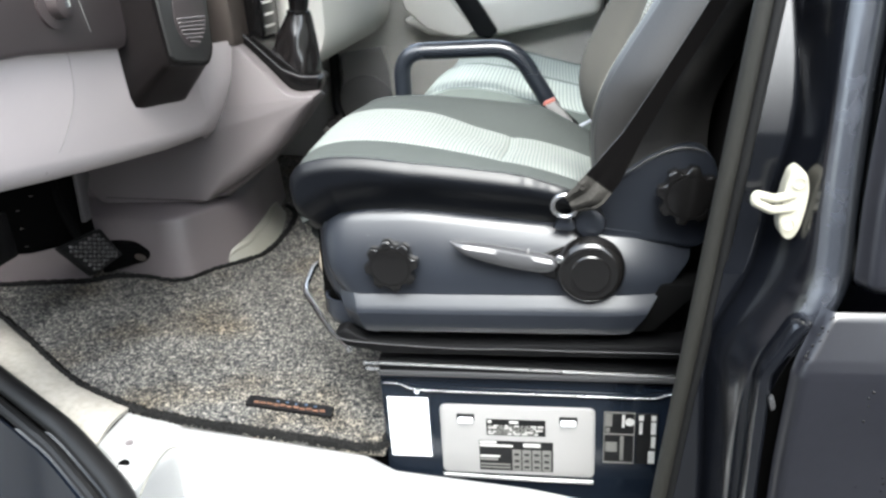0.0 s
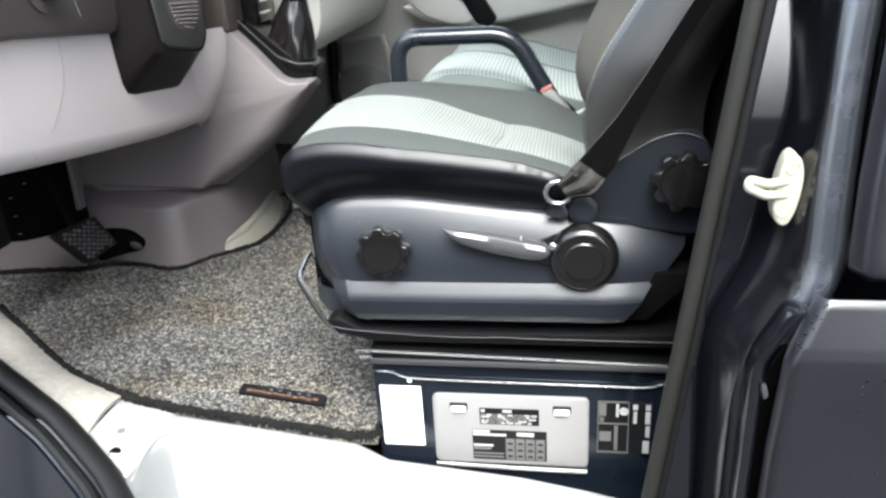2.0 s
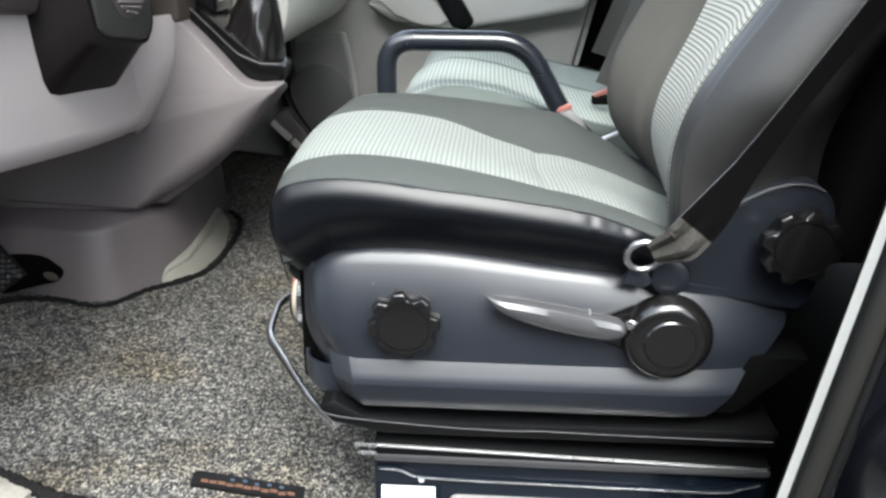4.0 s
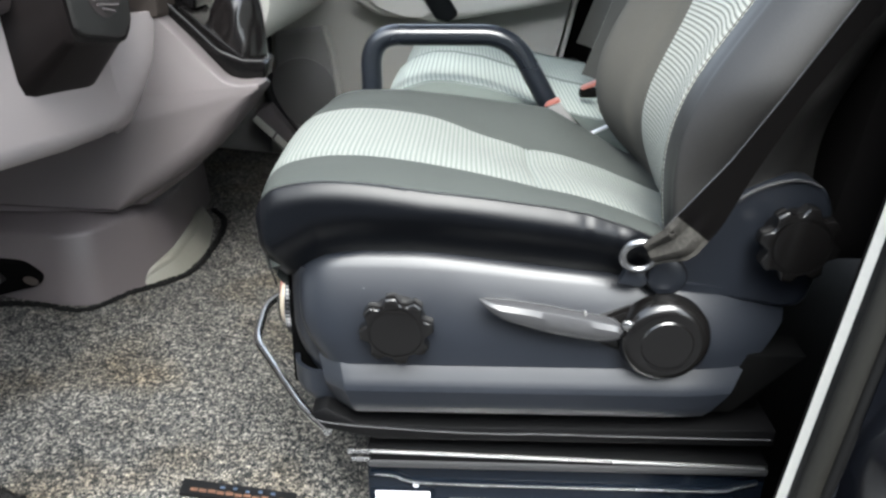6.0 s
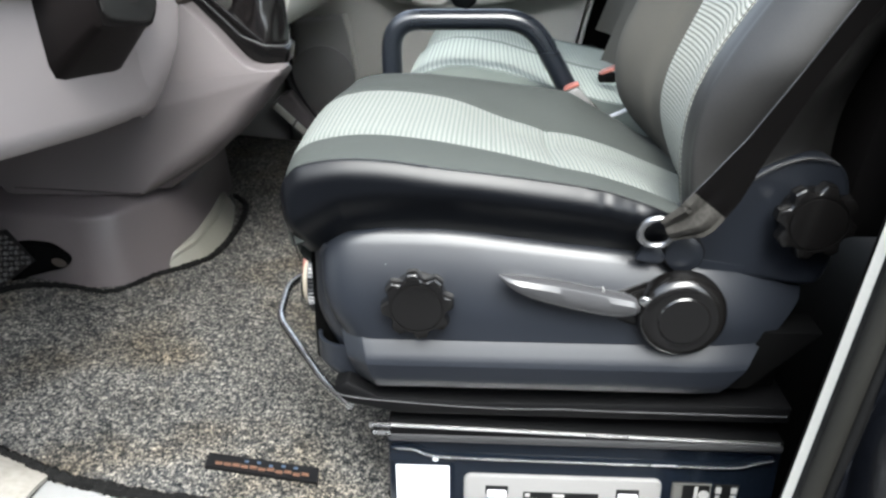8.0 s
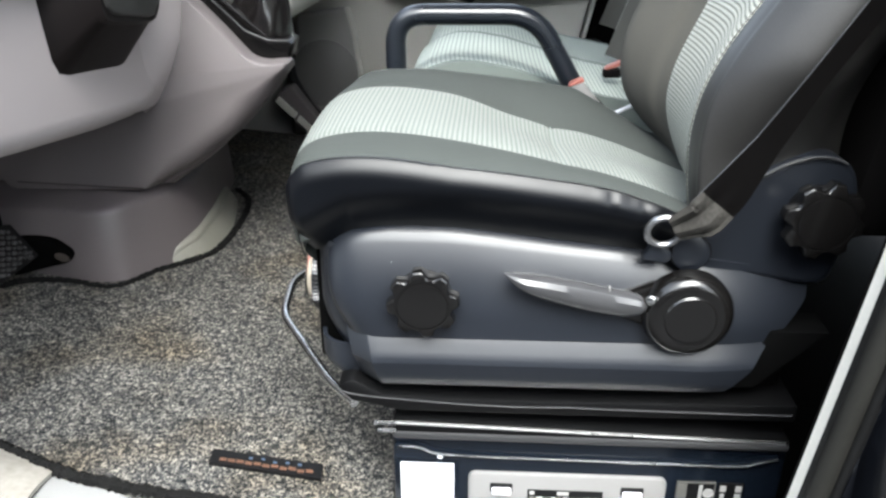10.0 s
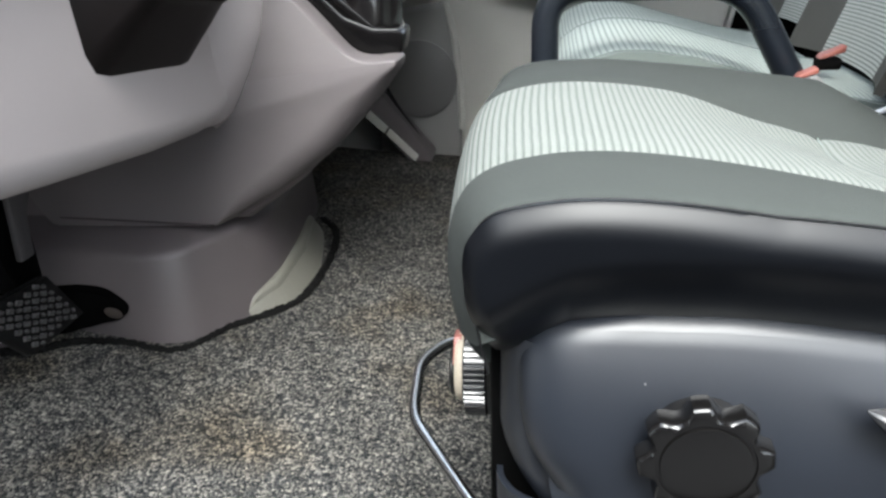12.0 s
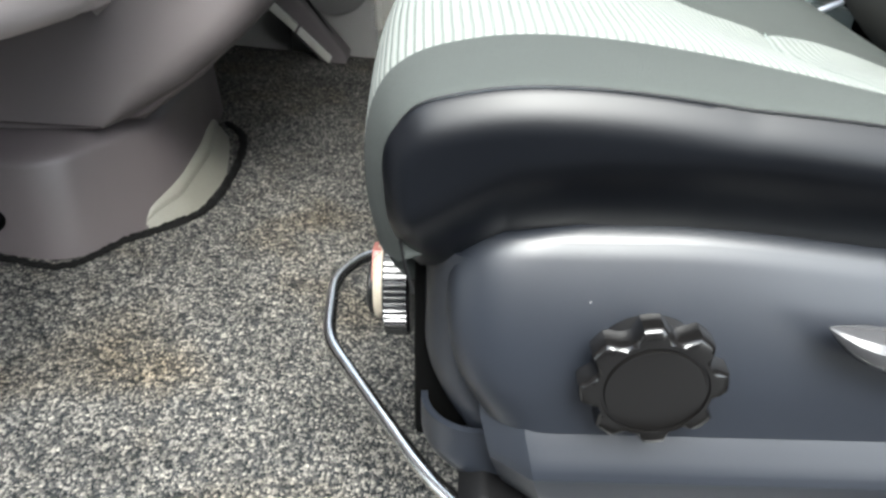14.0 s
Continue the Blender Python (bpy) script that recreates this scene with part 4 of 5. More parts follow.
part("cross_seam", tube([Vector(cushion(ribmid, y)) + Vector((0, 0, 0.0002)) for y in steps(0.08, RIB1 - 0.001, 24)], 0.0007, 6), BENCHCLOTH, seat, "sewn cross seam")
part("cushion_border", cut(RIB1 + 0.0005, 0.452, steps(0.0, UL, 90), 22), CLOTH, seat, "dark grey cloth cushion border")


def wall_fn(u, v):
    """Near side of the cushion: rolls outward below the seam, then tucks in behind the side cover."""
    b = Vector(cushion(u, NEARY))
    xc = b.x if b.x > -0.03 else -0.03 + (b.x + 0.03) * 0.45
    low = lerp([(-0.09, 0.272), (-0.068, 0.285), (-0.046, 0.297)] + [(x, z - 0.016) for x, z in CREST], xc)
    x, z = b.x + (xc - b.x) * v, b.z + (low - b.z) * v
    d = math.hypot(x - b.x, z - b.z)
    edge = lerp([(-0.09, 0.286), (-0.068, 0.300), (-0.046, 0.312)] + CREST, x)
    o = -0.010 * math.sin(math.pi / 2 * min(d / 0.017, 1))
    t = min(max((edge + 0.046 - z) / 0.048, 0), 1.4)
    back = min(max((x - 0.16) / 0.04, 0), 1)
    pucker = 0.0025 * noise.noise(Vector((x * 75 + v * 2, v * 2.5, 1.0))) * back * max(1 - v * 1.5, 0.1) * min(v * 12, 1)
    tuck = -0.0012 * sum(math.exp(-((x - c) / 0.0022) ** 2) for c in (0.187, 0.214)) * math.exp(-((v - 0.16) / 0.14) ** 2)
    return (x, NEARY + o + 0.034 * t ** 1.4 + pucker - tuck + 0.0015 * min(d / 0.002, 1) - 0.001, z)


WU = steps(float(np.interp(0.286, [p.z for p in top_line[:36]], arc[:36])), float(np.interp(0.262, [p.x for p in top_line[40:]], arc[40:])), 110)
part("cushion_side", sheet(wall_fn, WU, steps(0, 0.3, 16) + steps(0.33, 1, 20), 0.006), VINYL, seat, "smooth black cushion side")
part("cushion_seam", tube([Vector(cushion(u, NEARY - 0.0005)) + Vector((0, -0.0008, -0.0002)) for u in WU], 0.0008, 6), INK, seat)


def far_fn(u, v):
    x, y, z = cushion(u, 0.452)
    return (x, y + 0.012 * math.sin(math.pi * v), z + (min(0.27, z) - z) * v)


part("cushion_side", sheet(far_fn, steps(0.02, UL, 30), steps(0, 1, 8), 0.006), CLOTH, seat)
part("cushion_base", block(-0.055, 0.2, 0.034, 0.43, 0.25, 0.300, 0.012, 3), SHADE, seat)


# backrest: at each height a section from the far side round the front to the near side
FAR = [(0.26, 0.345), (0.278, 0.326), (0.325, 0.273), (0.372, 0.255), (0.426, 0.259), (0.484, 0.286), (0.56, 0.33), (0.65, 0.372), (0.8, 0.435), (1.0, 0.50)]
INSERT = [(0.26, 0.332), (0.30, 0.314), (0.336, 0.300), (0.36, 0.296), (0.386, 0.298), (0.426, 0.310), (0.453, 0.323), (0.50, 0.342), (0.6, 0.377), (1.0, 0.51)]
SEAM = [(0.26, 0.285), (0.33, 0.272), (0.36, 0.267), (0.405, 0.265), (0.428, 0.270), (0.453, 0.278), (0.47, 0.287), (0.489, 0.298), (0.51, 0.312), (0.54, 0.331), (0.6, 0.368), (0.75, 0.45), (1.0, 0.55)]


def even(table, z):
    return sum(lerp(table, z + d * 0.008) for d in range(-3, 4)) / 7


def section(z):
    xf, xi, xs = even(FAR, z), even(INSERT, z), even(SEAM, z)
    g = min(max((z - 0.38) / 0.08, 0), 1)
    pts = [(max(xf + 0.12, xi + 0.05), 0.475), (xf + 0.035, 0.462), (xf, 0.42), (0.45 * xf + 0.55 * xi, 0.355), (xi, 0.315), (0.55 * xi + 0.45 * xs + 0.012, 0.19), (xs + 0.002, 0.075), (xs - 0.003, 0.052), (xs - 0.003, 0.036), (xs - 0.001, 0.026), (xs + 0.002, 0.018), (xs + 0.02, 0.016 - 0.017 * g), (xs + 0.05, 0.018 - 0.032 * g), (xs + 0.085, 0.022 - 0.030 * g), (xs + 0.13, 0.05)]
    return smoothline([(x, y, z) for x, y in pts], 6)


ROWS = steps(0.262, 0.98, 60)
SECT = [section(z) for z in ROWS]


def backpiece(a, b, uv=False):
    """Piece of the backrest between two places of the section."""
    n = b - a
    return sheet(lambda u, v: SECT[u][a + v] + Vector((0.0018 * (v in (0, n)), 0, 0)), list(range(len(ROWS)))[::-1], list(range(n + 1)), 0.008, (lambda u, v: (ROWS[u] * 1.02, SECT[u][a + v].y)) if uv else None)


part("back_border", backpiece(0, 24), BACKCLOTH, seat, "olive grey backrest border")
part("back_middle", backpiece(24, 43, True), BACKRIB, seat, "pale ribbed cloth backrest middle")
part("back_side", backpiece(43, 84), LEATHER, seat, "smooth dark leather backrest side")
part("back_seam", tube([r[43] + Vector((-0.001, -0.0012, 0)) for r in SECT], 0.0005, 6), BACKCLOTH, seat, "stitched seam")
part("back_shell", prism([(0.40, 0.3), (0.47, 0.3), (0.60, 0.95), (0.55, 0.97), (0.44, 0.6)], "y", 0.02, 0.44, 0.02), BULK, seat)

# slide bar and height wheel in front of the seat
part("slide_bar", tube(bent([(-0.052, 0.004, 0.118), (-0.085, 0.042, 0.117), (-0.1665, 0.166, 0.126), (-0.171, 0.238, 0.136), (-0.148, 0.270, 0.14), (-0.05, 0.30, 0.13)], 0.02), 0.0052, 12), STEEL, seat, "bright bent steel slide bar")
wheel = part("height_wheel", turned([(0.037, -0.001), (0.0395, 0.001), (0.0395, 0.0165), (0.037, 0.0178)], (-0.1010, 0.165, 0.182), (-1, 0, 0), 224, lambda a, r: r - (0.0013 if math.sin(a * 56) > 0.1 else 0)), RIBWHEEL, seat, "black knurled height wheel")
part("wheel_cap", turned([(0.027, 0), (0.0275, 0.005), (0.025, 0.0075), (0.005, 0.0085)], (-0.1187, 0.165, 0.182), (-1, 0, 0), 32), BEIGE, wheel, "beige cap")
part("cap_mark", prism([(0.146, 0.193), (0.160, 0.2105), (0.178, 0.207), (0.165, 0.191)], "x", -0.1277, -0.1215, 0.0008), RED, wheel, "red mark")
part("cap_hub", turned([(0.02, 0), (0.02, 0.003), (0.016, 0.0045)], (-0.1270, 0.165, 0.177), (-1, 0, 0), 28), INK, wheel, "black hub")
part("wheel_shaft", tube([(-0.092, 0.165, 0.185), (-0.03, 0.165, 0.187)], 0.012, 14), KNOB, seat)

# ---- belt ----
belt = thing("seat_belt", (0.24, -0.02, 0.32), "dark webbing seat belt looped through a steel ring", "seat belt")


def belt_fn(u, v):
    line = [Vector((0.239, -0.030, 0.333)), Vector((0.260, -0.038, 0.346)), Vector((0.278, -0.035, 0.369)), Vector((0.304, -0.031, 0.410)), Vector((0.3345, -0.03, 0.4635)), Vector((0.372, -0.03, 0.526)), Vector((0.50, -0.03, 0.75)), Vector((0.59, -0.03, 0.93))]
    i = min(int(u), len(line) - 2)
    p = line[i].lerp(line[i + 1], u - i)
    w = float(np.interp(u, [0, 1, 2, 3, 4, 7], [0.012, 0.0195, 0.0175, 0.011, 0.008, 0.009]))
    d = (line[i + 1] - line[i]).normalized()
    s = Vector((d.z, 0, -d.x))
    fold = 0.004 * math.sin(v * 6) * math.exp(-((u - 0.8) / 0.8) ** 2)
    return p + s * w * v + Vector((0, -fold, 0))


part("webbing", sheet(belt_fn, steps(0, 1.55, 16), steps(-1, 1, 10), 0.0022), BELTPALE, belt, "scuffed pale belt end")
part("webbing", sheet(belt_fn, steps(1.55, 7, 30), steps(-1, 1, 10), 0.0022), BELT, belt)
part("webbing_edge", tube(smoothline([belt_fn(u, -1.0) + Vector((0, -0.0006, 0)) for u in steps(1.1, 7, 40)], 2), 0.0006, 6), WHEEL, belt, "worn pale edge of the webbing")
ring = [(0.233 + 0.0145 * math.cos(a), -0.022 - 0.004 * math.sin(a), 0.3275 + 0.0145 * math.sin(a)) for a in steps(0.1, 2 * math.pi - 0.1, 24)]
part("ring", tube(ring, 0.0031, 10, up=(0, 1, 0.01)), RAIL, belt, "steel anchor ring")
part("cap_groove", turned([(0.0182, 0), (0.0182, 0.010), (0.017, 0.0102)], (0.262, 0.002, 0.301), (0, -1, 0), 32), INK, belt, "dark groove round the cap")
part("anchor_cap", turned([(0.0166, 0), (0.0166, 0.0115), (0.0150, 0.0125), (0.004, 0.0128)], (0.262, 0.002, 0.301), (0, -1, 0), 36), PANEL, belt, "round dark anchor cap")
part("ring_bracket", prism([(0.218, 0.296), (0.226, 0.313), (0.240, 0.310), (0.246, 0.298), (0.240, 0.292)], "y", -0.014, -0.004, 0.003), PANEL, belt, "moulded bracket under the ring")

buckle = thing("belt_buckle", (0.22, 0.47, 0.33), "grey belt buckle with red button beside the seat", "belt buckle", "belt buckles")
part("buckle_body", prism([(0.199, 0.336), (0.217, 0.343), (0.236, 0.322), (0.250, 0.304), (0.246, 0.294), (0.236, 0.298), (0.214, 0.322)], "y", 0.480, 0.500, 0.004), COVER, buckle, "pale grey moulded body")
part("button", prism([(0.196, 0.336), (0.200, 0.342), (0.217, 0.3495), (0.219, 0.344)], "y", 0.482, 0.498, 0.0015), RED, buckle, "red release button")
part("shank", prism([(0.222, 0.334), (0.258, 0.300), (0.266, 0.276), (0.246, 0.280), (0.236, 0.300)], "y", 0.500, 0.512, 0.003), INK, buckle, "black shank")
part("tongue", tube([(0.250, 0.455, 0.300), (0.286, 0.44, 0.322)], 0.0028, 8), WHITE, buckle, "pale strap edge")

loop = thing("grab_loop", (0.05, 0.54, 0.2), "black padded tubular loop standing beside the seat", "grab handle")
part("bar", tube(bent([(-0.062, 0.54, 0.12), (-0.062, 0.54, 0.43), (0.148, 0.54, 0.43), (0.232, 0.54, 0.285), (0.26, 0.54, 0.12)], 0.045, 10), 0.0155, 20, up=(0, 1, 0)), LOOPMAT, loop)

for x in (-0.062, 0.26):
    part("mount", turned([(0.03, 0), (0.03, 0.012), (0.019, 0.018), (0.0185, 0.04)], (x, 0.54, 0.118), (0, 0, 1), 24), BULK, loop, "dark round foot of the bar")

# ---- centre console and tunnel ----
console = thing("centre_console", (-0.5, 0.7, 0.0), "grey plastic centre console on its tunnel", "console")
FOOT = [(p.x, p.y) for p in bent([(-1.1, 0.47, 0), (-0.73, 0.472, 0), (-0.526, 0.447, 0), (-0.443, 0.60, 0), (-0.445, 0.72, 0), (-0.475, 0.88, 0), (-0.50, 1.02, 0), (-1.1, 1.02, 0)], 0.05, 10)]


def shifted(dx, dy, z):
    return [(x + dx * min(max((x + 0.62) / 0.08, 0), 1), y + dy * min(max((0.56 - y) / 0.10, 0), 1), z) for x, y in FOOT]


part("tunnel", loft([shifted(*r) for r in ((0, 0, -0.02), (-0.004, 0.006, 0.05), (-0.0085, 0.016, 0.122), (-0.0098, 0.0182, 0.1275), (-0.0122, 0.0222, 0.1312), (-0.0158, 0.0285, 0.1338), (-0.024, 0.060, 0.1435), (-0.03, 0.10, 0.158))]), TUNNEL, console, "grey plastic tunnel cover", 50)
BODY = [(-0.40, 0.489), (-0.373, 0.462), (-0.328, 0.415), (-0.289, 0.3695), (-0.276, 0.3625), (-0.256, 0.3605), (-0.230, 0.3650), (-0.227, 0.352), (-0.268, 0.300), (-0.325, 0.243), (-0.40, 0.188), (-0.482, 0.146), (-0.72, 0.146), (-0.80, 0.30), (-0.70, 0.55), (-0.5, 0.55)]
BODYLINE = []
for p, q in zip(BODY, BODY[1:] + BODY[:1]):
    n_ = max(2, int(math.dist(p, q) / 0.012))
    BODYLINE += [(p[0] + (q[0] - p[0]) * i / n_, p[1] + (q[1] - p[1]) * i / n_) for i in range(n_)]
BODYLINE = [tuple(sum(BODYLINE[(i + d) % len(BODYLINE)][k] for d in (-1, 0, 0, 1)) / 4 for k in (0, 1)) for i in range(len(BODYLINE))]


def cheek_roll(i, p):
    """Roll of the cheek's rim: wide along the lower edge, tight along the tray."""
    low = min(max((p[0] + 0.485) / 0.07, 0), 1) * min(max((0.350 - p[1]) / 0.065, 0), 1)
    return 0.006 + 0.034 * low


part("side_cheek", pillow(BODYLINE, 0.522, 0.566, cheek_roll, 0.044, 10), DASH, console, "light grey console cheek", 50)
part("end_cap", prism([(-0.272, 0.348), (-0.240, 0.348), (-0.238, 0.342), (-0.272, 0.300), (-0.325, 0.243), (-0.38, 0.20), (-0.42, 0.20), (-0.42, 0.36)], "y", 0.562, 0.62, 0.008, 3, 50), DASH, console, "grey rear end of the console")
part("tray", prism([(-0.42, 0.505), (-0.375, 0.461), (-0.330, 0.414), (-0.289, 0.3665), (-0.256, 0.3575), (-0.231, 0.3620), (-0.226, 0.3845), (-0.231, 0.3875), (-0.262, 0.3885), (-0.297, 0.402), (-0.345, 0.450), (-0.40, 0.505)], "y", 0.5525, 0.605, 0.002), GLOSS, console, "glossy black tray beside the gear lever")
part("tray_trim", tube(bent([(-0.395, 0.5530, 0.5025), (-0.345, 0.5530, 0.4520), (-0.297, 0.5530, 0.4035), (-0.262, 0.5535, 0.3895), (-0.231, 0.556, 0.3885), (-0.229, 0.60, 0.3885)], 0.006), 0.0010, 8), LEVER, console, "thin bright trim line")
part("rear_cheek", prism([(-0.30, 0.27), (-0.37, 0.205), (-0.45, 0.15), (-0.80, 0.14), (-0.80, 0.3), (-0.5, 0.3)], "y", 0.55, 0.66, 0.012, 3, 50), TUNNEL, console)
part("joint", tube([(-0.70, 0.5195, 0.163), (-0.486, 0.5195, 0.1535)], 0.0012, 6), DASHDARK, console)


def lip_fn(u, v):
    """Moulded foot hugging the rear face of the tunnel."""
    y = 0.552 + 0.328 * u
    face = lerp([(0.45, -0.528), (0.6, -0.445), (0.72, -0.445), (0.88, -0.475)], y)
    e = math.sin(math.pi * min(max(u, 0.0), 1)) ** 0.35
    prof = [(-0.004, 0.040), (0.007, 0.040), (0.011, 0.036), (0.012, 0.028), (0.022, 0.014), (0.032, -0.004)]
    i = min(int(v), len(prof) - 2)
    t = v - i
    dx, dz = (prof[i][n] + (prof[i + 1][n] - prof[i][n]) * t for n in (0, 1))
    return (face - 0.008 + dx * (0.35 + 0.65 * e), y, dz * (0.25 + 0.75 * e) + 0.002)


part("foot_lip", sheet(lip_fn, steps(0, 1, 30), steps(0, 5, 20), 0.004), LIPMAT, console, "cream moulded foot")
part("foot_binding", tube(smoothline([(-0.95, 0.335, 0.044), (-0.858, 0.361, 0.037), (-0.756, 0.391, 0.029), (-0.705, 0.407, 0.025), (-0.664, 0.438, 0.021), (-0.60, 0.448, 0.014), (-0.53, 0.444, 0.008), (-0.485, 0.515, 0.004), (-0.44, 0.565, 0.002), (-0.413, 0.62, 0.0), (-0.41, 0.74, 0.0), (-0.428, 0.86, 0.0), (-0.47, 0.92, 0.002)], 16), 0.0065, 8, fuzz=0.0015), BINDING, console, "dark bound mat edge")
gear = thing("gear_lever", (-0.3, 0.62, 0.4), "black gear lever in a leather boot", "gear lever")
part("surround", prism([(-0.36, 0.457), (-0.27, 0.377), (-0.24, 0.369), (-0.235, 0.378), (-0.262, 0.392), (-0.352, 0.47)], "y", 0.562, 0.66, 0.005), GLOSS, gear, "glossy black surround")


def boot_fn(u, v):
    """Folded leather boot closing in towards the lever."""
    a = 2 * math.pi * u
    r = lerp([(0, 0.056), (0.1, 0.057), (0.35, 0.053), (0.7, 0.043), (1, 0.030)], v)
    r *= 1 + (0.05 * math.sin(5 * a + 4 * v) + 0.02 * math.sin(9 * a - 7 * v)) * math.sin(math.pi * min(v * 1.1, 1))
    return (-0.287 + 0.018 * v + 0.82 * r * math.cos(a), 0.606 + 0.78 * r * math.sin(a), 0.384 + 0.115 * v - 0.55 * r * math.cos(a) * (1 - v))


part("boot", sheet(boot_fn, steps(0, 1, 60), steps(0, 1, 24)), BOOT, gear, "creased black leather boot")
part("collar", turned([(0.021, -0.004), (0.023, 0.0), (0.023, 0.006), (0.02, 0.008)], (-0.269, 0.606, 0.500), (0.1, 0, 1), 32), GLOSS, gear, "glossy collar ring")
part("knob", turned([(0.018, 0), (0.02, 0.02), (0.026, 0.05), (0.027, 0.08), (0.018, 0.1), (0.004, 0.105)], (-0.268, 0.606, 0.507), (0.12, 0, 1), 32), GLOSS, gear, "glossy black gear knob")
part("chrome_edge", tube(bent([(-0.268, 0.566, 0.379), (-0.237, 0.568, 0.371), (-0.235, 0.60, 0.371), (-0.236, 0.605, 0.392)], 0.004), 0.0012, 8), STEEL, gear)

# ---- dashboard ----
dash = thing("dashboard", (-0.6, 0.4, 0.45), "two tone grey plastic dashboard with knee panel", "dashboard")
KNEE = [(-0.45, 0.42), (-0.25, 0.39), (-0.078, 0.368), (0.024, 0.352), (0.152, 0.3335), (0.318, 0.3115), (0.42, 0.302), (0.455, 0.302), (0.490, 0.316), (0.512, 0.345), (0.5165, 0.39), (0.5165, 0.6), (-0.45, 0.6)]
part("knee_panel", prism(KNEE, "x", -0.62, -0.418, 0.03, 4, 50), KNEELIT, dash, "grey knee panel in a lit tone")


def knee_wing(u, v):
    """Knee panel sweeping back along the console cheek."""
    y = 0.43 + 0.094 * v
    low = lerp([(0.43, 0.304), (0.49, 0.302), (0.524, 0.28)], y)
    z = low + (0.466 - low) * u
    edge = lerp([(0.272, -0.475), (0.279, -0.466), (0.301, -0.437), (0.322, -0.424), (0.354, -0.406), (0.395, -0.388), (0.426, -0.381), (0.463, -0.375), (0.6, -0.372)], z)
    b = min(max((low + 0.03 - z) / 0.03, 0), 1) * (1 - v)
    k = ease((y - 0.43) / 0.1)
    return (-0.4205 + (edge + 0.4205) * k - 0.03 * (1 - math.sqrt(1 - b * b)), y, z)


part("knee_wing", sheet(knee_wing, [0, 0.01, 0.02, 0.035, 0.05, 0.07, 0.1] + steps(0.13, 1, 24), steps(1, 0, 16), 0.006), KNEELIT, dash, "grey end of the knee panel in a lit tone")
part("panel_joint", tube(smoothline([(-0.4172, 0.086, 0.53), (-0.4172, 0.090, 0.496), (-0.4172, 0.079, 0.448), (-0.4172, 0.035, 0.399), (-0.4225, -0.005, 0.370)], 8), 0.0004, 6), COVER, dash, "thin pale joint")
part("lower_fascia", prism([(-0.45, 0.535), (0.0, 0.518), (0.21, 0.497), (0.225, 0.52), (0.225, 0.72), (-0.45, 0.72)], "x", -0.6, -0.402, 0.008), DASHDARK, dash, "dark brown fascia")
part("fascia_joint", tube([(-0.4015, 0.105, 0.62), (-0.4015, 0.12, 0.56), (-0.4015, 0.128, 0.53)], 0.0006, 6), COVER, dash)
switch = part("light_switch", turned([(0.034, 0), (0.034, 0.004), (0.022, 0.006), (0.02, 0.02), (0.016, 0.022)], (-0.402, 0.06, 0.575), (1, 0, 0), 40), DASHDARK, dash, "round dark light switch")
part("switch_mark", tube([(-0.379, 0.055, 0.588), (-0.379, 0.058, 0.568)], 0.004, 8), STEEL, switch)


def shroud_ring(x, k):
    """Outline of the steering column cover at depth x; k goes from its foot in the knee panel to its lower face."""
    foot_ = [(0.212, 0.58), (0.211, 0.491), (0.213, 0.46), (0.217, 0.422), (0.226, 0.406), (0.246, 0.400), (0.31, 0.393), (0.372, 0.3855), (0.39, 0.386), (0.402, 0.392), (0.50, 0.43), (0.517, 0.445), (0.52, 0.58)]
    face = [(0.228, 0.60), (0.236, 0.532), (0.241, 0.50), (0.246, 0.470), (0.252, 0.461), (0.268, 0.457), (0.31, 0.4505), (0.362, 0.444), (0.378, 0.443), (0.388, 0.445), (0.404, 0.456), (0.412, 0.468), (0.424, 0.60)]
    return [(x, a[0] + (b[0] - a[0]) * k, a[1] + (b[1] - a[1]) * k) for a, b in zip(foot_, face)]


shroud = part("column_cover", loft([shroud_ring(-0.45, 0), shroud_ring(-0.418, 0), shroud_ring(-0.372, 0.94), shroud_ring(-0.367, 0.985), shroud_ring(-0.362, 1.03)], 0.0), SHROUD, dash, "dark brown steering column cover", 30)
part("cover_face", prism([(0.238, 0.60), (0.246, 0.532), (0.254, 0.478), (0.264, 0.468), (0.284, 0.463), (0.36, 0.4505), (0.378, 0.451), (0.394, 0.463), (0.402, 0.478), (0.414, 0.60)], "x", -0.37, -0.358, 0.004, 3, 50), COLFACE, shroud, "grey face of the column cover")
part("vent_recess", turned([(0.054, 0.0), (0.054, 0.0012), (0.051, 0.0018)], (-0.3585, 0.337, 0.533), (1, 0, 0), 48), DASHDARK, shroud, "round dark vent recess")
for i in range(7):
    z = 0.4865 + 0.0062 * i
    w = math.sqrt(max(0.049 ** 2 - (0.533 - z) ** 2, 0))
    part("vent_rib", tube([(-0.356, 0.337 - w, z + 0.004), (-0.356, 0.337 + w, z - 0.002)], 0.0017, 8), DASH, shroud)
part("radio_panel", prism([(0.512, 0.455), (0.60, 0.44), (0.66, 0.47), (0.66, 0.75), (0.512, 0.75)], "x", -0.65, -0.365, 0.012), TAUPE, dash, "dark taupe centre stack")
part("stack_trim", block(-0.38, -0.335, 0.58, 0.68, 0.46, 0.60, 0.008), GLOSS, dash, "glossy black switch panel")
for i in range(3):
    part("stack_button", block(-0.337, -0.332, 0.592, 0.645, 0.478 + 0.022 * i, 0.483 + 0.022 * i, 0.001), STEEL, dash)
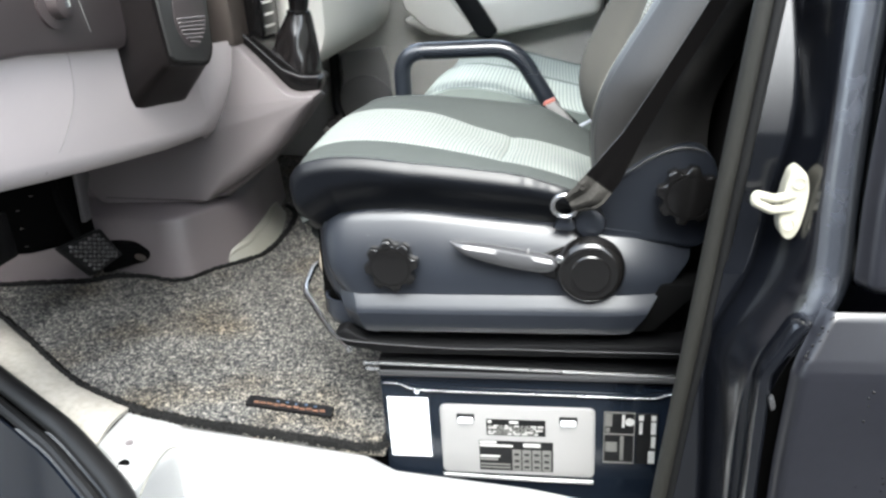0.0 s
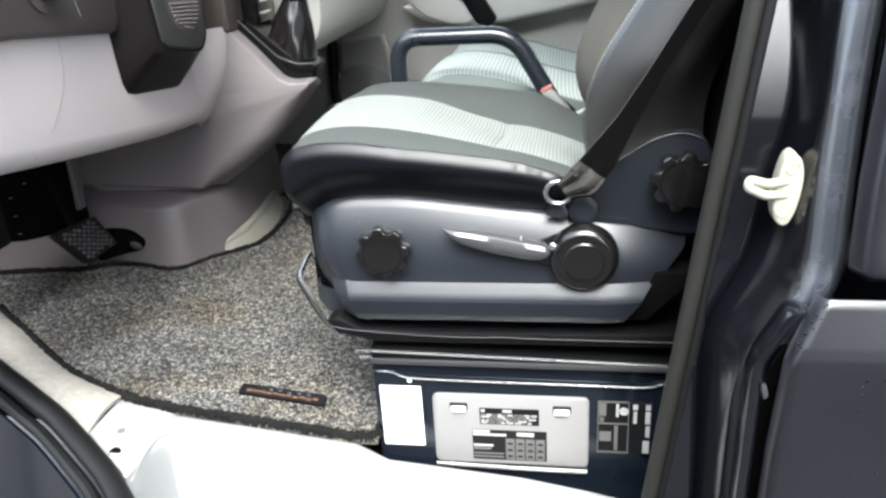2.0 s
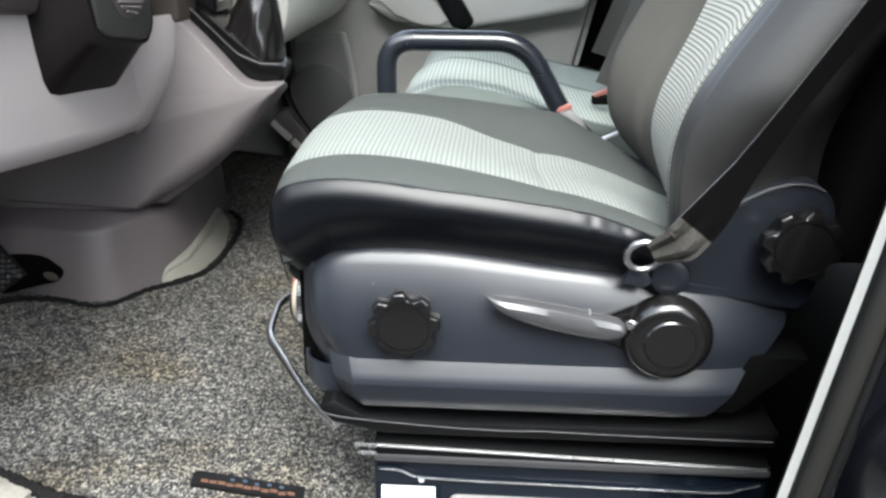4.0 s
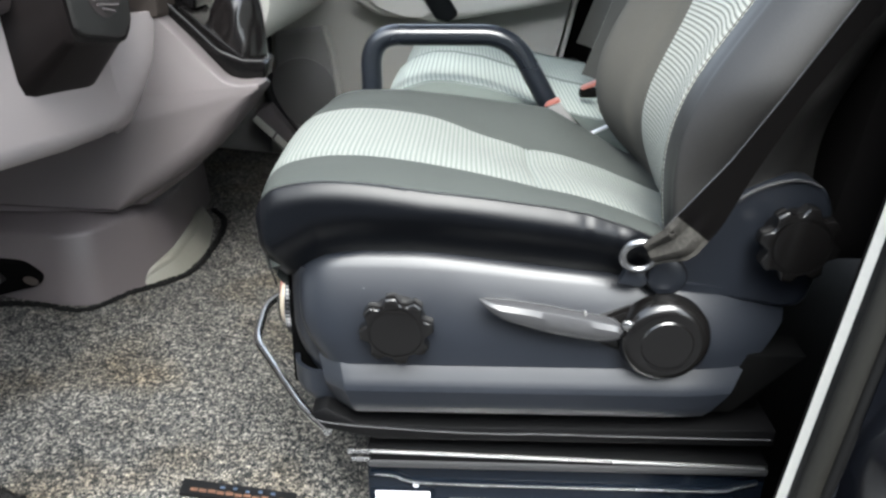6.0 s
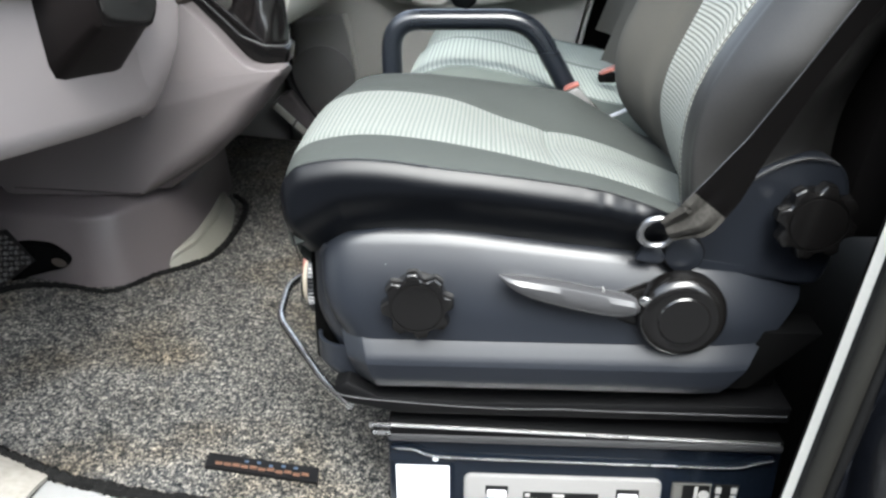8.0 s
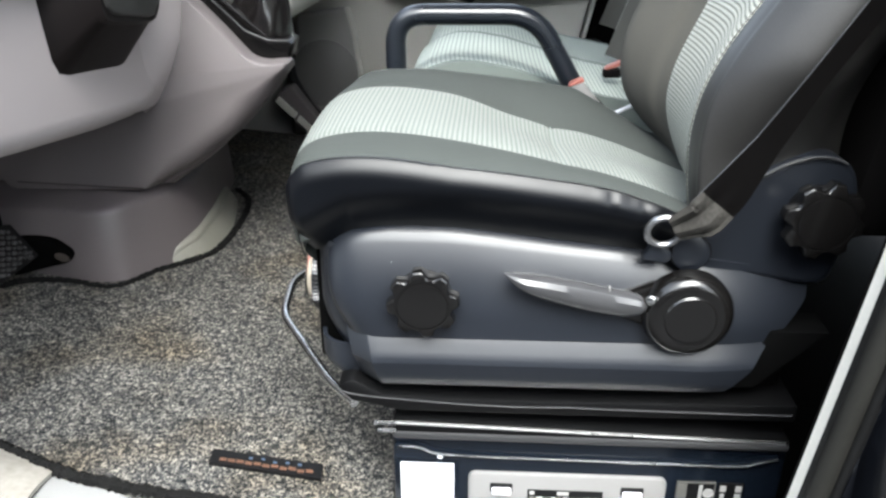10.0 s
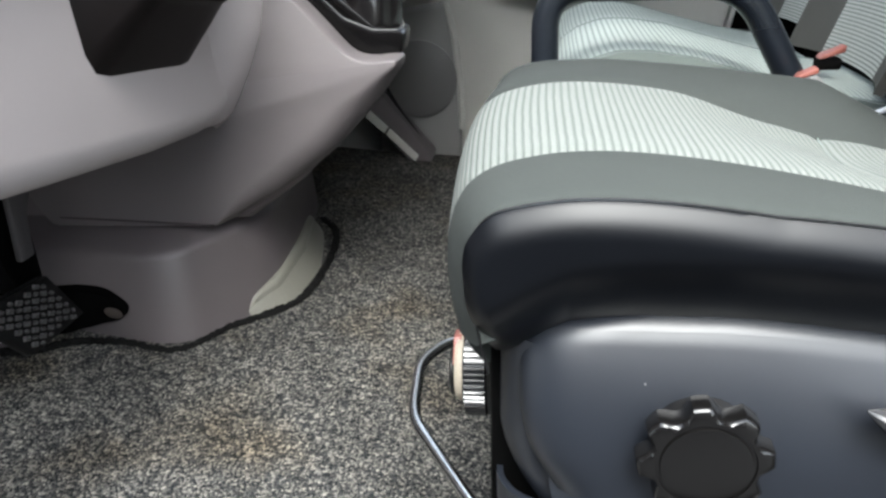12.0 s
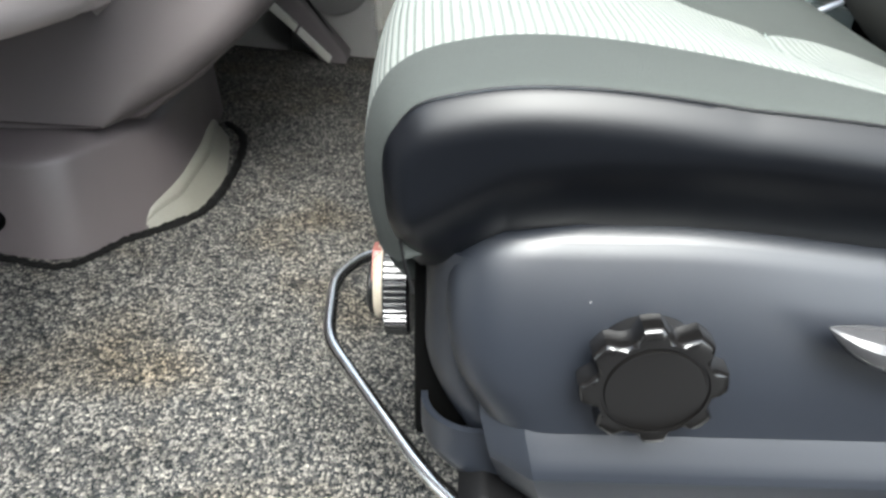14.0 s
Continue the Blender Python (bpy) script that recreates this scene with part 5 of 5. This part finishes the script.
part("glove_side", prism([(p.x, p.z) for p in smoothline([(-0.25, 0, 0.66), (-0.247, 0, 0.5), (-0.252, 0, 0.44), (-0.275, 0, 0.40), (-0.33, 0, 0.365), (-0.45, 0, 0.34)], 5)] + [(-0.65, 0.34), (-0.65, 0.66)], "y", 0.70, 1.36, 0.01, 2, 50), DOORCARD, dash, "pale grey passenger side dashboard")
part("dash_top", prism([(-0.42, 0.62), (-0.42, 0.70), (-0.6, 0.76), (-1.16, 0.72), (-1.16, 0.6)], "y", -0.1, 1.45, 0.02), DASHDARK, dash)
for y, z in ((0.261, 0.226), (0.259, 0.194), (0.258, 0.161), (0.369, 0.238), (0.302, 0.239)):
    part("bolt", tube([(-0.6995, y - 0.004, z + 0.001), (-0.6985, y + 0.004, z - 0.001)], 0.0014, 6), STEEL, dash)
# Blackened so that the footwell's shade is in its colour.
part("under_dash", prism([(0.05, 0.215), (0.208, 0.166), (0.271, 0.142), (0.315, 0.131), (0.40, 0.112), (0.46, 0.10), (0.46, 0.36), (0.05, 0.36)], "x", -0.78, -0.70, 0.006), SHADE, dash, "pedal bracket housing blackened for the shade under the dash")

pedal = thing("brake_pedal", (-0.64, 0.33, 0.05), "worn black rubber brake pedal", "pedal", "foot pedals")
P0, PU, PV = Vector((-0.6273, 0.3288, 0.1198)), Vector((0.0047, 0.1474, -0.0628)), Vector((0.0144, -0.0598, -0.0868))
PN = PU.cross(PV).normalized() * (1 if PU.cross(PV).x > 0 else -1)
DIAMOND = [(-0.58, -0.07), (0.13, -0.44), (0.57, 0.04), (0.02, 0.41)]


def pad(corners, h0, h1):
    """Slab over the given corners in the plane of the pedal."""
    bm = bmesh.new()
    c = [[bm.verts.new(P0 + PU * u + PV * v + PN * h) for u, v in corners] for h in (h0, h1)]
    bm.faces.new(c[0])
    bm.faces.new(c[1][::-1])
    for i in range(4):
        bm.faces.new((c[0][i], c[0][(i + 1) % 4], c[1][(i + 1) % 4], c[1][i]))
    bmesh.ops.recalc_face_normals(bm, faces=bm.faces)
    return bm


def inside(u, v):
    """Least distance of a point from the sides of the diamond."""
    d = 9.0
    for (a, b), (c, e) in zip(DIAMOND, DIAMOND[1:] + DIAMOND[:1]):
        d = min(d, ((c - a) * (v - b) - (e - b) * (u - a)) / math.hypot(c - a, e - b))
    return d


padob = part("pad", bevelled(pad(DIAMOND, -0.010, 0.004), 0.003), INK, pedal)
for i in range(-7, 8):
    for j in range(-6, 7):
        u, v = i * 0.082 + 0.01, j * 0.076 - 0.01
        if inside(u, v) > 0.055:
            a, b = 0.030, 0.028
            part("stud", bevelled(pad([(u - a, v), (u, v - b), (u + a, v), (u, v + b)] if (i + j) % 2 else [(u - a, v - b), (u + a, v - b), (u + a, v + b), (u - a, v + b)], 0.003, 0.0068), 0.001, 1), TREAD, padob)
part("pedal_arm", tube([(-0.64, 0.34, 0.11), (-0.70, 0.37, 0.2), (-0.72, 0.37, 0.4)], 0.010, 10), SHADE, pedal)
part("bracket", prism([(0.405, 0.15), (0.43, 0.15), (0.435, 0.20), (0.455, 0.23), (0.46, 0.36), (0.41, 0.36), (0.412, 0.24)], "x", -0.69, -0.68, 0.003), BRACKET, pedal, "grey pressed steel bracket")
clutch = thing("clutch_pedal", (-0.7, 0.2, 0.1), "dark clutch pedal in the footwell", "pedal", "foot pedals")
part("pad", prism([(0.13, 0.16), (0.22, 0.16), (0.22, 0.24), (0.13, 0.24)], "x", -0.70, -0.685, 0.004), INK, clutch)
part("pedal_arm", tube([(-0.70, 0.175, 0.2), (-0.74, 0.175, 0.4)], 0.01, 8), INK, clutch)
HOLE = [(-0.70, 0.084), (-0.661, 0.087), (-0.628, 0.085), (-0.606, 0.074), (-0.595, 0.064), (-0.599, 0.052), (-0.61, 0.046), (-0.628, 0.042), (-0.649, 0.036), (-0.70, 0.022)]
# Flat dark slab on the tunnel side, painted as the hollow's shade.
part("hollow_shade", prism([(p.x, p.z) for p in smoothline([(x, 0, z) for x, z in HOLE], 4)], "y", 0.452, 0.475, 0.0), SHADE, console, "flat dark patch for the shade of a rounded hollow")
part("hollow_lip", prism([(-0.6115 + 0.0125 * math.cos(a) - 0.003 * math.sin(a), 0.0575 + 0.0085 * math.sin(a)) for a in steps(0, 2 * math.pi, 20)[:-1]], "y", 0.4512, 0.46, 0.002), TAUPE, console)

# ---- passenger bench ----
bench = thing("passenger_bench", (0.1, 0.95, 0.1), "pale grey cloth double passenger bench", "seat")


def bench_top(y0, y1):
    def fn(u, v):
        y = y0 + (y1 - y0) * v
        x = lerp([(0, -0.02), (0.08, -0.052), (0.16, -0.05), (0.25, -0.02), (1, 0.36)], u)
        z = lerp([(0, 0.22), (0.05, 0.265), (0.08, 0.288), (0.12, 0.308), (0.16, 0.322), (0.20, 0.334), (0.25, 0.345), (0.29, 0.352), (0.33, 0.3565), (0.40, 0.355), (0.5, 0.346), (0.65, 0.323), (0.8, 0.303), (1, 0.285)], u) - (0.018 if y0 > 0.9 else 0.0)
        c = abs(2 * v - 1)
        edge = 2 * max(v - 0.5, 0)
        return (x + 0.02 * edge ** 4 + 0.006 * c ** 8, y, z - 0.030 * edge ** 5 - 0.008 * c ** 8 + 0.004 * math.sin(3 * u))
    return fn


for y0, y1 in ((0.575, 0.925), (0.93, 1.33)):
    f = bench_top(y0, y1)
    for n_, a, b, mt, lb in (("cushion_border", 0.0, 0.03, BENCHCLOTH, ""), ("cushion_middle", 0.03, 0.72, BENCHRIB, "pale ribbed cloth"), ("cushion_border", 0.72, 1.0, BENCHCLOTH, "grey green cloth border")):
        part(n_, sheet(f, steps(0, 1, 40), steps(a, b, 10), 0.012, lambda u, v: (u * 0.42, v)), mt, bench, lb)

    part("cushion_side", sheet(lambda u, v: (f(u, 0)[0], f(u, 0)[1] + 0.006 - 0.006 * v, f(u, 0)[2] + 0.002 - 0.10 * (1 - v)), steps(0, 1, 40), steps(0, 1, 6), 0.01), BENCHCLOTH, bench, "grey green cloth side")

    def bf(u, v):
        c = abs(2 * v - 1)
        return ((0.345 if y0 < 0.9 else 0.385) + 0.22 * u - 0.035 * c ** 2.5, y0 + (y1 - y0) * v, 0.30 + 0.62 * u)
    for n_, a, b, mt, lb in (("back_border", 0.0, 0.22, BACKCLOTH, ""), ("back_middle", 0.22, 0.78, BACKRIB, "pale ribbed cloth"), ("back_border", 0.78, 1.0, BACKCLOTH, "")):
        part(n_, sheet(bf, steps(0, 1, 24), steps(a, b, 10), 0.012, lambda u, v: (u * 0.62, v)), mt, bench, lb)
part("bench_base", block(0.0, 0.36, 0.60, 1.32, -0.05, 0.27, 0.02), BULK, bench)
part("bench_back", prism([(0.42, 0.1), (0.56, 0.1), (0.67, 0.9), (0.63, 0.92)], "y", 0.60, 1.32, 0.02), BULK, bench)
b2 = thing("belt_buckle", (0.285, 0.66, 0.31), "small belt buckle with red button on the bench", "belt buckle", "belt buckles")
part("buckle_body", block(0.270, 0.300, 0.652, 0.672, 0.312, 0.327, 0.004), BULK, b2)
part("button", prism([(0.270, 0.323), (0.276, 0.331), (0.303, 0.342), (0.303, 0.334)], "y", 0.654, 0.672, 0.002), RED, b2, "red release button")

# ---- passenger door ----
door = thing("door_1", (-0.1, 1.42, 0.1), "grey plastic passenger door card with speaker", "door", kind="structure")
part("door_card", prism([(-0.46, -0.1), (0.285, -0.1), (0.31, 0.24), (0.345, 0.40), (0.385, 0.66), (-0.46, 0.66)], "y", 1.41, 1.47, 0.008), DOORCARD, door)
part("speaker_panel", prism([(-0.41, 0.06), (-0.425, 0.16), (-0.421, 0.316), (-0.283, 0.332), (-0.267, 0.251), (-0.262, 0.1), (-0.262, -0.1), (-0.30, -0.1)], "y", 1.375, 1.412, 0.012, 3), DOORLOW, door, "grey speaker panel")
part("speaker_grille", turned([(0.088, 0), (0.088, 0.006), (0.08, 0.012), (0.01, 0.016)], (-0.352, 1.374, 0.165), (0, -1, 0), 56), COVER, door, "round speaker grille")
part("closing_strip", prism([(0.292, -0.1), (0.317, 0.24), (0.352, 0.40), (0.392, 0.66), (0.404, 0.66), (0.364, 0.40), (0.329, 0.24), (0.304, -0.1)], "y", 1.425, 1.46, 0.004), DOORCARD, door, "pale closing edge of the door")
part("panel_edge", tube(smoothline([(-0.286, 1.377, 0.332), (-0.268, 1.374, 0.256), (-0.259, 1.374, 0.15), (-0.257, 1.374, 0.05)], 6), 0.008, 8), DOORCARD, door, "pale moulded edge of the speaker panel")
part("pocket", prism([(-0.24, -0.1), (-0.24, 0.05), (0.28, 0.06), (0.28, -0.1)], "y", 1.34, 1.412, 0.012, 3), DOORCARD, door)
part("armrest", prism([(-0.22, 0.41), (-0.14, 0.365), (0.0, 0.345), (0.2, 0.378), (0.33, 0.402), (0.345, 0.48), (0.1, 0.47)], "y", 1.31, 1.412, 0.02, 3), DOORCARD, door, "grey moulded armrest")
part("door_pull", prism([(-0.095, 0.52), (-0.034, 0.52), (0.058, 0.372), (0.035, 0.353), (0.003, 0.360)], "y", 1.280, 1.315, 0.008, 3), VINYL, door, "black door pull")
part("pull_cup", prism([(-0.215, 0.50), (-0.10, 0.50), (-0.005, 0.375), (-0.03, 0.360), (-0.075, 0.362), (-0.14, 0.384), (-0.20, 0.44)], "y", 1.298, 1.312, 0.006, 3), DOORCARD, door)
part("belt_rail", block(-0.46, 0.40, 1.42, 1.50, 0.62, 0.68, 0.02), DASHDARK, door)
part("door_seal", tube(smoothline([(-0.435, 1.375, 0.55), (-0.438, 1.372, 0.3), (-0.442, 1.37, 0.2), (-0.436, 1.36, 0.15), (-0.40, 1.345, 0.09), (-0.36, 1.335, 0.035), (-0.29, 1.32, -0.08)], 6), 0.014, 10), RUBBER, door, "black rubber seal")
psill = part("trim", prism([(-0.478, 0.110), (-0.455, 0.136), (-0.430, 0.146), (-0.318, 0.004), (-0.330, -0.03), (-0.352, -0.03)], "y", 1.30, 1.37, 0.006, 3), DASH)
part("edge_strip", prism([(-0.474, 0.106), (-0.462, 0.120), (-0.416, 0.075), (-0.426, 0.060)], "y", 1.294, 1.31, 0.002), DOORCARD, psill, "pale lower edge strip")
part("edge_strip", prism([(-0.422, 0.056), (-0.412, 0.071), (-0.350, 0.008), (-0.358, -0.006)], "y", 1.294, 1.31, 0.002), DOORCARD, psill, "pale lower edge strip")
tagged(psill, "grey sill trim at the passenger door foot", "trim", kind="structure")
apost = part("wall_far", block(-1.2, -0.46, 1.40, 1.5, -0.1, 0.64, 0.01), DOORLOW)
tagged(apost, "grey side wall ahead of the passenger door", "wall", kind="structure")
rearside = part("wall_side", block(0.28, 0.95, 1.475, 1.55, -0.1, 1.42, 0.01), BULK)
tagged(rearside, "dark pillar behind the passenger door", "wall", kind="structure")
